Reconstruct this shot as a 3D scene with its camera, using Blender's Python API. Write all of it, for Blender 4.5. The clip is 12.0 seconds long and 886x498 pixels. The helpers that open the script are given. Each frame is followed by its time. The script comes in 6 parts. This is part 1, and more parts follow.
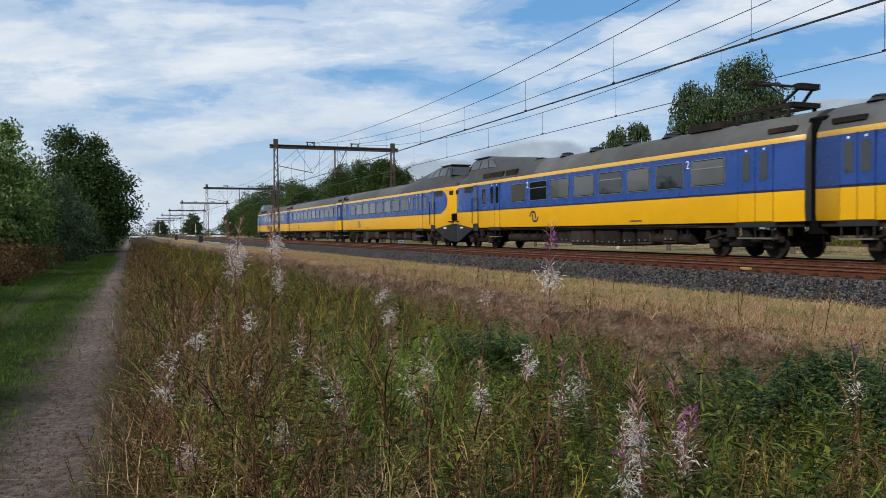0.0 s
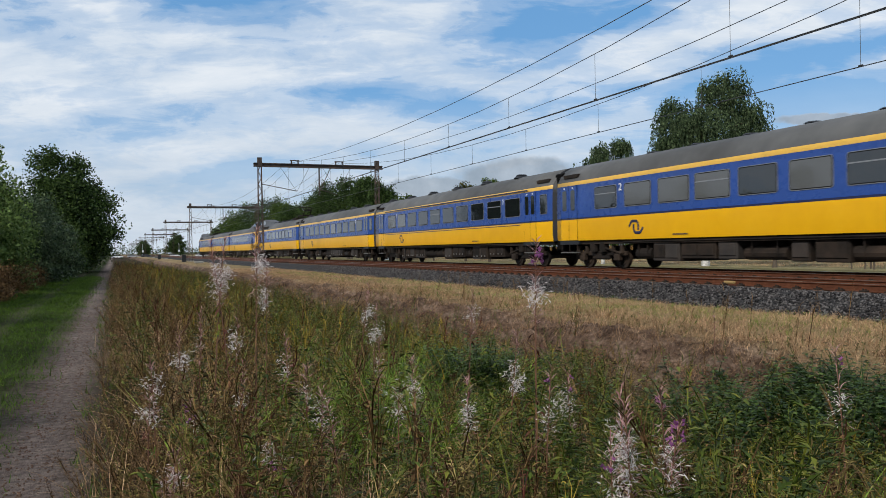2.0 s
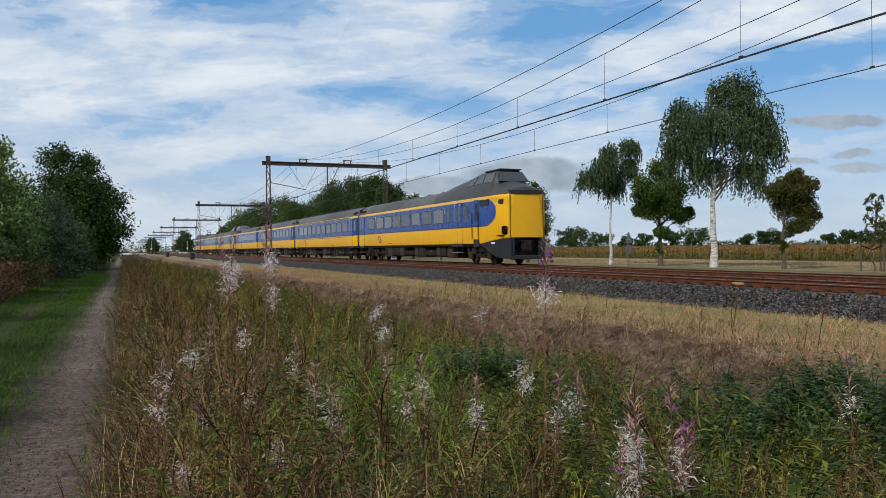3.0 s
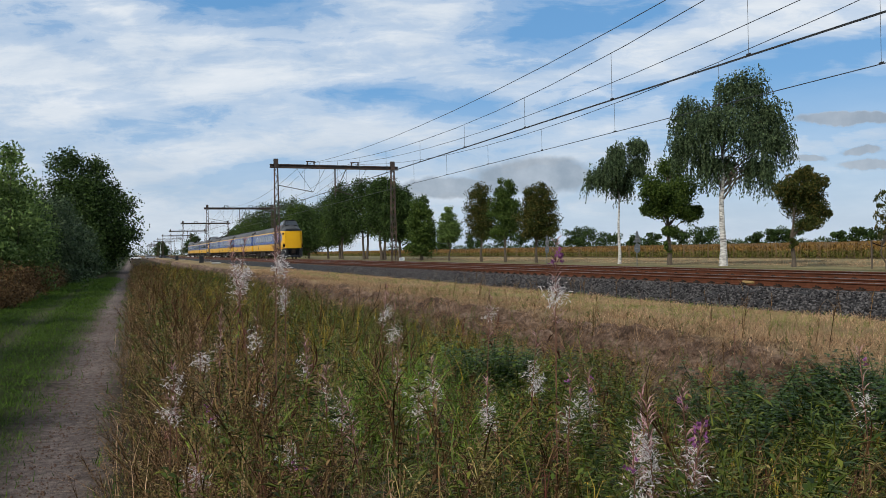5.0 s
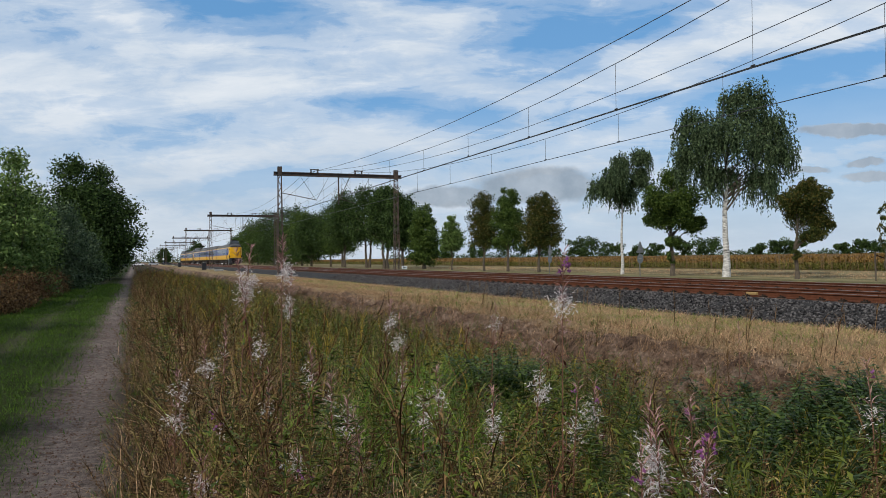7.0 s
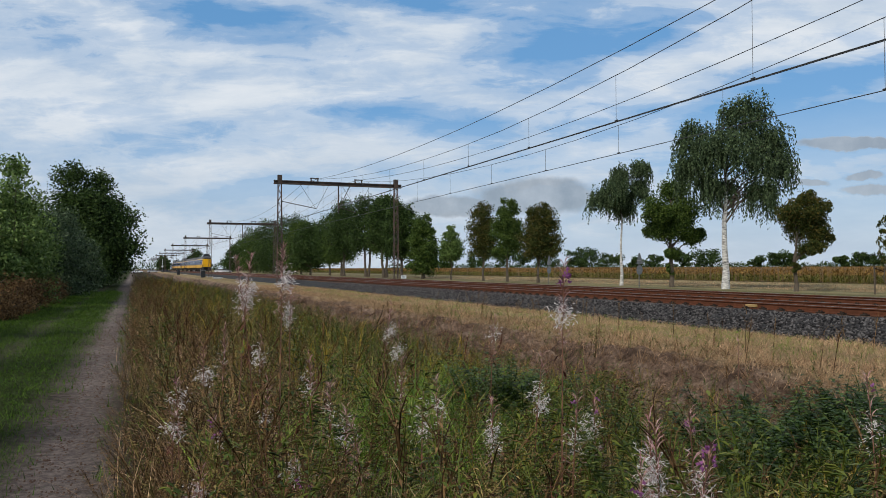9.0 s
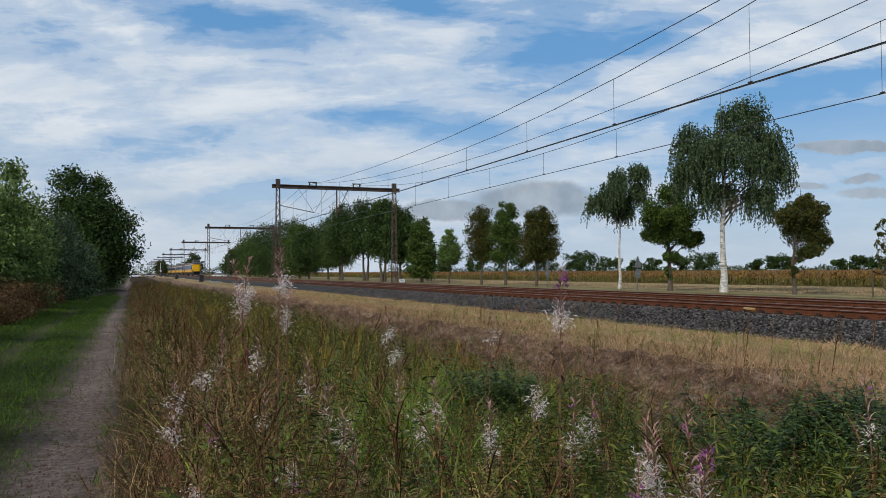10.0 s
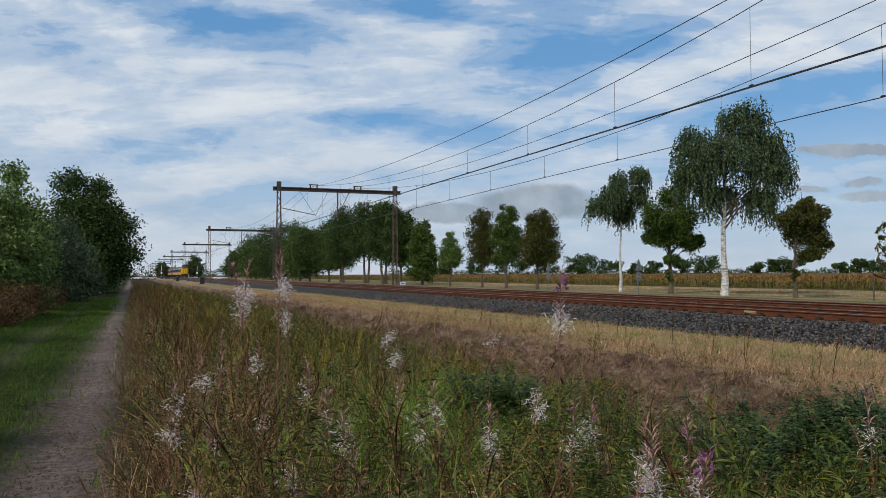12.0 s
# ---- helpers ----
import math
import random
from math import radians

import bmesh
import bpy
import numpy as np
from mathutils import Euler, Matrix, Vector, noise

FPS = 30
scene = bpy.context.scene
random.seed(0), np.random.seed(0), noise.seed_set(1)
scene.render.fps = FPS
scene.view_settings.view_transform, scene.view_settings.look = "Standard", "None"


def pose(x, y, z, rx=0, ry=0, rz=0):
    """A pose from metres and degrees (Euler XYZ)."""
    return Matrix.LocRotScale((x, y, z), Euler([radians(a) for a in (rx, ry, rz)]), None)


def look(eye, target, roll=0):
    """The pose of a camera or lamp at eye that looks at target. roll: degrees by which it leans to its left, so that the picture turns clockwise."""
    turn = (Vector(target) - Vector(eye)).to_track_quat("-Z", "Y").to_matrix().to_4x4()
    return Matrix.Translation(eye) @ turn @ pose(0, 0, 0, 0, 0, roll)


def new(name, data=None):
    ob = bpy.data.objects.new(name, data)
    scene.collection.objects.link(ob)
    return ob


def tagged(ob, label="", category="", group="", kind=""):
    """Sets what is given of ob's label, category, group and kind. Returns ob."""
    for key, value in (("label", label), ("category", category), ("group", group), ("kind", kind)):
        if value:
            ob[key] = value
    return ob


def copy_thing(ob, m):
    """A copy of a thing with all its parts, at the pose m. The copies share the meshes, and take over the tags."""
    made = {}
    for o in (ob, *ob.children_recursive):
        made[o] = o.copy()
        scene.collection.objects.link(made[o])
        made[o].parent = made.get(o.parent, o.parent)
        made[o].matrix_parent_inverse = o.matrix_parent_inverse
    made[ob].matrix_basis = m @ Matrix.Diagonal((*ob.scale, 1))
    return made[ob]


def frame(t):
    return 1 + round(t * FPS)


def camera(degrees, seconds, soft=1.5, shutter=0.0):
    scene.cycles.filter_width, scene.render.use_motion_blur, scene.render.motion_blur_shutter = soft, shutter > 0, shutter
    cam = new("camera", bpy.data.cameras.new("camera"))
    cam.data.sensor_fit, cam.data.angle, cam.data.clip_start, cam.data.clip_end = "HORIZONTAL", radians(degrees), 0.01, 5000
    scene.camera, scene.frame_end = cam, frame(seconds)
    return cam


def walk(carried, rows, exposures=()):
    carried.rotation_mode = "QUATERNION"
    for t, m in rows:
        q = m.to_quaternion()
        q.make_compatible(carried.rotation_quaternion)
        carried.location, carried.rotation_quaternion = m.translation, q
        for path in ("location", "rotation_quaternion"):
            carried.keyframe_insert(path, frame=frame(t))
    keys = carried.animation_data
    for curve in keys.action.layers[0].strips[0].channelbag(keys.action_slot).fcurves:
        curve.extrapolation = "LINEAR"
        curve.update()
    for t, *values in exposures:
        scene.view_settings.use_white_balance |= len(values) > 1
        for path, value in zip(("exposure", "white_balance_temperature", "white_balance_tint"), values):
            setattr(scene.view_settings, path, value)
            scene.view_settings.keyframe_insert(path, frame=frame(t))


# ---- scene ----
# World: x across the railway, y along it in the train's direction, z above the rail tops.
import itertools
from collections import defaultdict

cam = camera(60, 12.0, soft=0.6, shutter=0.08)
EYE_Z = 0.957
# seconds, eye x, eye y, heading to the right of the track, pitch, roll (degrees)
PATH = [
    (0, 0.049, -0.020, 22.114, -1.293, -0.440),
    (0.5, 0.065, -0.026, 21.653, -0.835, -0.754),
    (1, 0.060, -0.024, 21.896, -0.479, -0.689),
    (1.5, 0.052, -0.021, 22.371, -0.158, -0.775),
    (2, 0.045, -0.019, 23.243, -0.054, -1.021),
    (2.5, 0.033, -0.014, 22.966, -0.009, -0.982),
    (3, 0.034, -0.014, 22.686, -0.088, -0.637),
    (5, 0.024, -0.010, 22.088, -0.003, -1.160),
    (5.5, 0.021, -0.008, 22.052, 0.103, -1.076),
    (6, 0.013, -0.005, 22.032, 0.240, -0.902),
    (6.5, 0.014, -0.006, 21.942, 0.442, -0.797),
    (7, 0.001, -0.000, 21.910, 0.663, -0.720),
    (9, -0.006, 0.002, 21.970, 1.385, -0.245),
    (9.5, 0.002, -0.001, 22.047, 1.535, -0.415),
    (10, -0.001, 0.000, 22.090, 1.670, -0.345),
    (10.5, -0.000, 0.000, 22.174, 1.859, -0.153),
    (11, -0.006, 0.003, 22.251, 1.953, -0.055),
    (11.5, 0.004, -0.001, 22.181, 1.901, -0.255),
    (12, 0.005, -0.002, 22.026, 1.869, -0.247),
]


def aim(x, y, heading, pitch, roll):
    a, b = radians(heading), radians(pitch)
    eye = Vector((x, y, EYE_Z))
    return look(eye, eye + 50 * Vector((math.sin(a) * math.cos(b), math.cos(a) * math.cos(b), math.sin(b))), roll)


walk(cam, [(t, aim(*row)) for t, *row in PATH], exposures=((0.0, 0.06), (3.0, 0.02), (6.0, 0.0), (9.0, -0.06), (12.0, -0.12)))

# ---- light ----
SUN_ELEVATION, SUN_AZIMUTH = 38.0, 240.0      # azimuth clockwise from +y: light from beside and behind the camera

sun = new("sun", bpy.data.lights.new("sun", "SUN"))
sun.data.energy, sun.data.angle, sun.data.color = 3.1, radians(3.0), (1.0, 0.93, 0.82)
_a, _e = radians(SUN_AZIMUTH), radians(SUN_ELEVATION)
sun.matrix_world = look(Vector((math.sin(_a) * math.cos(_e), math.cos(_a) * math.cos(_e), math.sin(_e))) * 60, (0, 0, 0))


class Nodes:
    """Short notation for node trees."""

    def __init__(self, tree):
        self.tree = tree

    def add(self, kind, inputs=None, **props):
        n = self.tree.nodes.new(kind)
        for key, value in props.items():
            setattr(n, key, value)
        for key, value in (inputs or {}).items():
            if isinstance(value, bpy.types.NodeSocket):
                self.tree.links.new(value, n.inputs[key])
            else:
                n.inputs[key].default_value = value
        return n

    def math(self, op, a, b=0.0, c=0.0, clamp=False):
        n = self.add("ShaderNodeMath", {0: a, 1: b, 2: c}, operation=op)
        n.use_clamp = clamp
        return n.outputs[0]

    def ramp(self, fac, stops, mode="LINEAR"):
        n = self.add("ShaderNodeValToRGB", {"Fac": fac})
        n.color_ramp.interpolation = mode
        while len(n.color_ramp.elements) < len(stops):
            n.color_ramp.elements.new(0.5)
        for el, (p, col) in zip(n.color_ramp.elements, stops):
            el.position = p
            el.color = (*col, 1) if isinstance(col, tuple) else (col, col, col, 1)
        return n.outputs["Color"]

    def noise(self, vec, scale, detail=4.0, rough=0.55, distortion=0.0):
        return self.add("ShaderNodeTexNoise", {"Vector": vec, "Scale": scale, "Detail": detail, "Roughness": rough, "Distortion": distortion}).outputs["Fac"]

    def mix(self, fac, a, b, blend="MIX"):
        n = self.add("ShaderNodeMix", data_type="RGBA", blend_type=blend)
        for sock, value in ((n.inputs[0], fac), (n.inputs[6], a), (n.inputs[7], b)):
            if isinstance(value, bpy.types.NodeSocket):
                self.tree.links.new(value, sock)
            else:
                sock.default_value = (*value, 1) if isinstance(value, tuple) else value
        return n.outputs[2]


# Clear gaps in the cloud sheet: side and height (tangents seen along the heading of 22 degrees), half length, half height, tilt in degrees, depth
GAPS = [
    (-0.28, 0.328, 0.165, 0.034, -12, 0.95), (-0.52, 0.320, 0.110, 0.040, -20, 0.55), (-0.28, 0.182, 0.200, 0.026, 8, 0.42), (-0.06, 0.198, 0.150, 0.030, -6, 0.90),
    (0.145, 0.292, 0.110, 0.036, 4, 1.15), (0.26, 0.312, 0.150, 0.030, 10, 0.70), (-0.02, 0.350, 0.200, 0.026, -6, 0.85), (0.51, 0.246, 0.150, 0.026, 12, 1.15),
    (0.51, 0.184, 0.150, 0.034, 2, 1.15), (-0.26, 0.103, 0.120, 0.016, 10, 0.62), (0.53, 0.062, 0.190, 0.050, 0, 0.60), (0.20, 0.190, 0.120, 0.020, 8, 0.45),
    (0.03, 0.130, 0.140, 0.018, 6, 0.35), (-0.42, 0.395, 0.200, 0.030, -10, 0.80), (0.36, 0.400, 0.240, 0.036, 6, 0.80), (0.33, 0.140, 0.120, 0.022, 4, 0.50),
]
# Low grey clouds: side, height, half length, half height
LUMPS = [(0.125, 0.092, 0.085, 0.024), (0.015, 0.080, 0.075, 0.013), (0.530, 0.160, 0.070, 0.010), (0.548, 0.118, 0.030, 0.006), (0.556, 0.100, 0.038, 0.008), (0.47, 0.108, 0.03, 0.005)]


def build_sky():
    world = bpy.data.worlds.new("sky")
    scene.world = world
    world.use_nodes = True
    world.node_tree.nodes.clear()
    n = Nodes(world.node_tree)
    sky = n.add("ShaderNodeTexSky", sky_type="NISHITA", sun_disc=False, sun_elevation=radians(SUN_ELEVATION), sun_rotation=radians(SUN_AZIMUTH), air_density=1.0, dust_density=0.6, ozone_density=1.6)
    way = n.add("ShaderNodeTexCoord").outputs["Generated"]
    turned = n.add("ShaderNodeVectorRotate", {"Vector": way, "Axis": (0, 0, 1), "Angle": radians(22)}, rotation_type="AXIS_ANGLE").outputs[0]
    x, y, z = n.add("ShaderNodeSeparateXYZ", {0: turned}).outputs
    ahead = n.math("MAXIMUM", n.math("ABSOLUTE", y), 0.15)
    a, e = n.math("DIVIDE", x, ahead), n.math("DIVIDE", z, ahead)
    plane = n.add("ShaderNodeCombineXYZ", {0: a, 1: e, 2: 0.0}).outputs[0]
    # wisps: noise drawn out sideways, denser upwards in the flat layer
    drawn = n.add("ShaderNodeMapping", {"Vector": plane, "Rotation": (0, 0, radians(-7)), "Scale": (2.6, 10.0, 1.0)}).outputs[0]
    warp = n.add("ShaderNodeTexNoise", {"Vector": drawn, "Scale": 1.3, "Detail": 4.0, "Roughness": 0.6}).outputs["Color"]
    warp = n.add("ShaderNodeVectorMath", {0: warp, 1: (0.5, 0.5, 0.5)}, operation="SUBTRACT").outputs[0]
    bent = n.add("ShaderNodeVectorMath", {0: warp, 1: (0.26, 0.085, 0.0), 2: plane}, operation="MULTIPLY_ADD").outputs[0]

    def spot(where, cx, cy, w, h, tilt):
        m = n.add("ShaderNodeMapping", {"Vector": where, "Location": (cx, cy, 0), "Rotation": (0, 0, radians(tilt)), "Scale": (w, h, 1)}, vector_type="TEXTURE").outputs[0]
        return n.add("ShaderNodeTexGradient", {0: m}, gradient_type="SPHERICAL").outputs["Fac"]

    gap = 0.0
    for cx, cy, w, h, tilt, depth in GAPS:
        gap = n.math("MAXIMUM", gap, n.math("MULTIPLY", spot(bent, cx, cy, w * 1.55, h * 1.6, tilt), depth))
    big = n.noise(drawn, 0.9, 4.0, 0.55, 0.4)
    fine = n.noise(drawn, 4.2, 9.0, 0.66, 0.5)
    grain = n.noise(plane, 16.0, 6.0, 0.65, 0.3)
    veil = n.math("ADD", n.math("MULTIPLY", big, 0.50), n.math("ADD", n.math("MULTIPLY", fine, 0.37), n.math("MULTIPLY", grain, 0.13)))
    veil = n.math("ADD", veil, n.math("MULTIPLY", x, -0.05))
    veil = n.math("SUBTRACT", n.math("ADD", veil, 0.075), n.math("MULTIPLY", gap, 0.34))
    cover = n.ramp(veil, [(0.32, 0.0), (0.42, 0.26), (0.50, 0.62), (0.62, 0.97)], "EASE")
    cover = n.math("MAXIMUM", cover, n.ramp(z, [(0.0, 0.85), (0.08, 0.50), (0.20, 0.0)]))
    shade = n.ramp(n.noise(drawn, 1.7, 6.0, 0.6, 0.2), [(0.30, (0.50, 0.60, 0.73)), (0.52, (0.67, 0.735, 0.81)), (0.68, (0.80, 0.835, 0.875))])
    # thin haze low over the fields
    haze = n.math("MULTIPLY", n.ramp(z, [(0.0, 0.95), (0.09, 0.90), (0.19, 0.0)]), n.ramp(n.noise(drawn, 2.2, 6.0, 0.6), [(0.36, 1.0), (0.62, 0.35)]))
    shade = n.mix(haze, shade, (0.50, 0.585, 0.685))
    # low grey clouds with flat feet
    rough = n.add("ShaderNodeTexNoise", {"Vector": plane, "Scale": 22.0, "Detail": 6.0, "Roughness": 0.6}).outputs["Color"]
    rough = n.add("ShaderNodeVectorMath", {0: rough, 1: (0.5, 0.5, 0.5)}, operation="SUBTRACT").outputs[0]
    puff = n.add("ShaderNodeVectorMath", {0: rough, 1: (0.040, 0.024, 0.0), 2: plane}, operation="MULTIPLY_ADD").outputs[0]
    lump = 0.0
    for cx, cy, w, h in LUMPS:
        lump = n.math("MAXIMUM", lump, spot(puff, cx, cy, w * 1.35, h * 1.35, 0))
    lump = n.ramp(lump, [(0.10, 0.0), (0.42, 1.0)], "EASE")
    grey = n.ramp(n.noise(plane, 17.0, 5.0, 0.6), [(0.35, (0.25, 0.30, 0.36)), (0.65, (0.40, 0.45, 0.51))])
    shade = n.mix(n.math("MULTIPLY", lump, 0.85), shade, grey)
    cover = n.math("MAXIMUM", cover, n.math("MULTIPLY", lump, 0.9))
    clear = n.add("ShaderNodeBackground", {"Color": n.mix(0.65, sky.outputs[0], (1.05, 3.3, 6.6)), "Strength": 0.108})
    cloud = n.add("ShaderNodeBackground", {"Color": shade, "Strength": 1.05})
    both = n.add("ShaderNodeMixShader", {0: cover, 1: clear.outputs[0], 2: cloud.outputs[0]})
    n.add("ShaderNodeOutputWorld", {0: both.outputs[0]})


build_sky()

# ---- materials ----
MATS = {}


def surface(name, colours, scale=6.0, rough=0.7, metal=0.0, bump=0.0, bump_scale=None, island=0.0, spread=0.25, stain=None, translucent=0.0, sheen_rough=0.0, stretch=(1, 1, 1), spec=0.5):
    """A principled surface: colours along a noise of that scale (metres per cycle = 1 / scale), varied per island or per object, with fine relief."""
    m = bpy.data.materials.new(name)
    m.use_nodes = True
    m.node_tree.nodes.clear()
    n = Nodes(m.node_tree)
    co = n.add("ShaderNodeTexCoord").outputs["Object"]
    co = n.add("ShaderNodeMapping", {"Vector": co, "Scale": stretch}).outputs[0]
    fac = n.noise(co, scale, 6.0, 0.6)
    if island:
        own = n.add("ShaderNodeNewGeometry").outputs["Random Per Island"]
        fac = n.math("ADD", n.math("MULTIPLY", own, island), n.math("MULTIPLY", fac, 1 - island))
    k = len(colours)
    lo, hi = (0.5 - spread, 0.5 + spread) if not island else (0.12, 0.88)
    colour = n.ramp(fac, [(lo + (hi - lo) * i / max(1, k - 1), c) for i, c in enumerate(colours)])
    if stain:
        blot = n.ramp(n.noise(co, scale * 0.17, 5.0, 0.65), [(0.45, 0.0), (0.68, 1.0)])
        colour = n.mix(n.math("MULTIPLY", blot, stain[1]), colour, stain[0])
    r = rough if not sheen_rough else n.math("ADD", rough, n.math("MULTIPLY", n.math("SUBTRACT", n.noise(co, scale * 2.3, 4.0), 0.5), sheen_rough))
    b = n.add("ShaderNodeBsdfPrincipled", {"Base Color": colour, "Roughness": r, "Metallic": metal, "Specular IOR Level": spec})
    if bump:
        hgt = n.noise(co, bump_scale or scale * 4, 5.0, 0.6)
        n.tree.links.new(n.add("ShaderNodeBump", {"Height": hgt, "Strength": bump, "Distance": 0.02}).outputs[0], b.inputs["Normal"])
    out = b.outputs[0]
    if translucent:
        tr = n.add("ShaderNodeBsdfTranslucent", {"Color": colour})
        out = n.add("ShaderNodeMixShader", {0: translucent, 1: out, 2: tr.outputs[0]}).outputs[0]
    n.add("ShaderNodeOutputMaterial", {0: out})
    MATS[name] = m
    return m


YELLOW = surface("train_yellow", [(0.66, 0.345, 0.004), (0.72, 0.39, 0.008)], 1.3, 0.32, sheen_rough=0.15, stain=((0.52, 0.27, 0.015), 0.35), spec=0.25)
BLUE = surface("train_blue", [(0.018, 0.055, 0.235), (0.026, 0.072, 0.28)], 1.1, 0.28, sheen_rough=0.15, stain=((0.03, 0.06, 0.18), 0.4), spec=0.25)
NAVY = surface("train_navy", [(0.0042, 0.0084, 0.0490), (0.0070, 0.0126, 0.0630)], 2.0, 0.35)
CREAM = surface("train_stripe", [(0.6076, 0.3520, 0.0456), (0.6860, 0.4048, 0.0608)], 2.0, 0.4)
ROOF = surface("train_roof", [(0.0684, 0.0707, 0.0730), (0.1140, 0.1140, 0.1140)], 0.9, 0.6, sheen_rough=0.2, stain=((0.035, 0.034, 0.033), 0.7), bump=0.08, spec=0.25)
DOME = surface("cab_dome_grey", [(0.034, 0.035, 0.037), (0.052, 0.053, 0.055)], 0.9, 0.5, sheen_rough=0.2, spec=0.25)
SKIRT = surface("train_skirt", [(0.0150, 0.0168, 0.0204), (0.0240, 0.0258, 0.0300)], 2.0, 0.5, spec=0.25)
UNDER = surface("underframe", [(0.0046, 0.0038, 0.0035), (0.0174, 0.0127, 0.0100)], 3.0, 0.85, bump=0.3, stain=((0.07, 0.045, 0.03), 0.5), spec=0.25)
EQUIP = surface("equipment_grey", [(0.0120, 0.0095, 0.0085), (0.0360, 0.0290, 0.0250)], 2.5, 0.75, stain=((0.05, 0.03, 0.02), 0.6))
STEEL = surface("bare_steel", [(0.20, 0.19, 0.18), (0.36, 0.35, 0.33)], 5.0, 0.4, metal=0.8)
RUBBER = surface("black_rubber", [(0.003, 0.003, 0.003), (0.007, 0.007, 0.007)], 3.0, 0.85, spec=0.04)
FRAME = surface("window_frame_metal", [(0.13, 0.14, 0.16), (0.21, 0.22, 0.24)], 5.0, 0.45)
WHITE = surface("white_paint", [(0.72, 0.74, 0.76), (0.80, 0.81, 0.82)], 3.0, 0.4)
GREY = surface("sign_grey", [(0.1000, 0.1120, 0.1240), (0.1360, 0.1480, 0.1600)], 4.0, 0.45, metal=0.3)
RUST = surface("rusty_rail", [(0.0578, 0.0199, 0.0100), (0.1290, 0.0464, 0.0229)], 7.0, 0.75, bump=0.25, stain=((0.06, 0.022, 0.012), 0.7), spec=0.15)
RAILTOP = surface("rail_head", [(0.0960, 0.0660, 0.0510), (0.1800, 0.1440, 0.1260)], 5.0, 0.32, metal=0.7, stretch=(6, 0.4, 1))
GLINT = surface("glint_yellow", [(0.2520, 0.1620, 0.0600), (0.3720, 0.2520, 0.1080)], 6.0, 0.5)
SLEEPER = surface("sleeper_wood", [(0.0660, 0.0360, 0.0240), (0.1320, 0.0840, 0.0600)], 9.0, 0.85, bump=0.35, spec=0.15)
BALLAST = surface("ballast_bed", [(0.010, 0.010, 0.010), (0.040, 0.039, 0.040)], 22.0, 0.9, bump=1.0, bump_scale=26.0, spread=0.18, spec=0.15)
STONE = surface("ballast_stone", [(0.008, 0.008, 0.009), (0.045, 0.042, 0.043), (0.135, 0.127, 0.126)], 9.0, 0.85, island=0.8, bump=0.3, spec=0.12)
GANTRY = surface("gantry_steel", [(0.0248, 0.0180, 0.0149), (0.0540, 0.0405, 0.0338)], 4.0, 0.75, stain=((0.14, 0.075, 0.045), 0.6))
WIRE = surface("wire", [(0.018, 0.020, 0.022), (0.03, 0.032, 0.034)], 2.0, 0.5)
BARK = surface("bark", [(0.055, 0.045, 0.035), (0.13, 0.105, 0.08)], 8.0, 0.9, bump=0.6, stretch=(1, 1, 0.3), spec=0.15)
BIRCH = surface("birch_bark", [(0.035, 0.032, 0.03), (0.42, 0.41, 0.39), (0.66, 0.65, 0.62)], 5.5, 0.75, bump=0.2, spread=0.16, stretch=(0.6, 0.6, 3.0))
LEAF_OAK = surface("oak_leaf", [(0.0074, 0.0160, 0.0037), (0.0325, 0.0604, 0.0155), (0.0789, 0.1247, 0.0318)], 0.6, 0.55, island=0.75, translucent=0.25, spec=0.12)
LEAF_GREEN = surface("leaf_green", [(0.0120, 0.0248, 0.0055), (0.0529, 0.0929, 0.0186), (0.1265, 0.1776, 0.0369)], 0.5, 0.55, island=0.7, translucent=0.25, spec=0.12)
LEAF_BIRCH = surface("birch_leaf", [(0.0130, 0.0232, 0.0108), (0.0560, 0.0890, 0.0420), (0.1350, 0.1850, 0.0900)], 0.5, 0.5, island=0.75, translucent=0.25, spec=0.12)
LEAF_TURN = surface("turning_leaf", [(0.0113, 0.0221, 0.0048), (0.0480, 0.0640, 0.0150), (0.1650, 0.1130, 0.0290)], 0.35, 0.6, island=0.55, translucent=0.25, spec=0.12)
LEAF_WILLOW = surface("willow_leaf", [(0.0223, 0.0419, 0.0101), (0.0933, 0.1525, 0.0396), (0.2062, 0.2852, 0.0832)], 0.6, 0.5, island=0.7, translucent=0.25, spec=0.12)
LEAF_SAGE = surface("sage_leaf", [(0.0114, 0.0214, 0.0099), (0.0506, 0.0800, 0.0390), (0.1142, 0.1575, 0.0784)], 0.6, 0.5, island=0.7, translucent=0.2, spec=0.12)
GRASS = surface("fresh_grass", [(0.0240, 0.0516, 0.0048), (0.1080, 0.1872, 0.0204), (0.2700, 0.3720, 0.0576)], 1.2, 0.6, island=0.7, translucent=0.12, spec=0.12)
LAWN = surface("path_grass", [(0.0116, 0.0291, 0.0024), (0.0481, 0.1005, 0.0089), (0.1169, 0.1877, 0.0228)], 1.2, 0.65, island=0.7, translucent=0.25, spec=0.12)
STRAW = surface("dry_grass", [(0.0904, 0.0520, 0.0248), (0.3595, 0.2267, 0.1265), (0.7105, 0.4792, 0.2923)], 0.8, 0.75, island=0.7, translucent=0.12, spec=0.12)
HERB = surface("herb_leaf", [(0.0114, 0.0225, 0.0036), (0.0566, 0.0856, 0.0123), (0.1584, 0.1654, 0.0264)], 1.0, 0.55, island=0.75, translucent=0.12, spec=0.12)
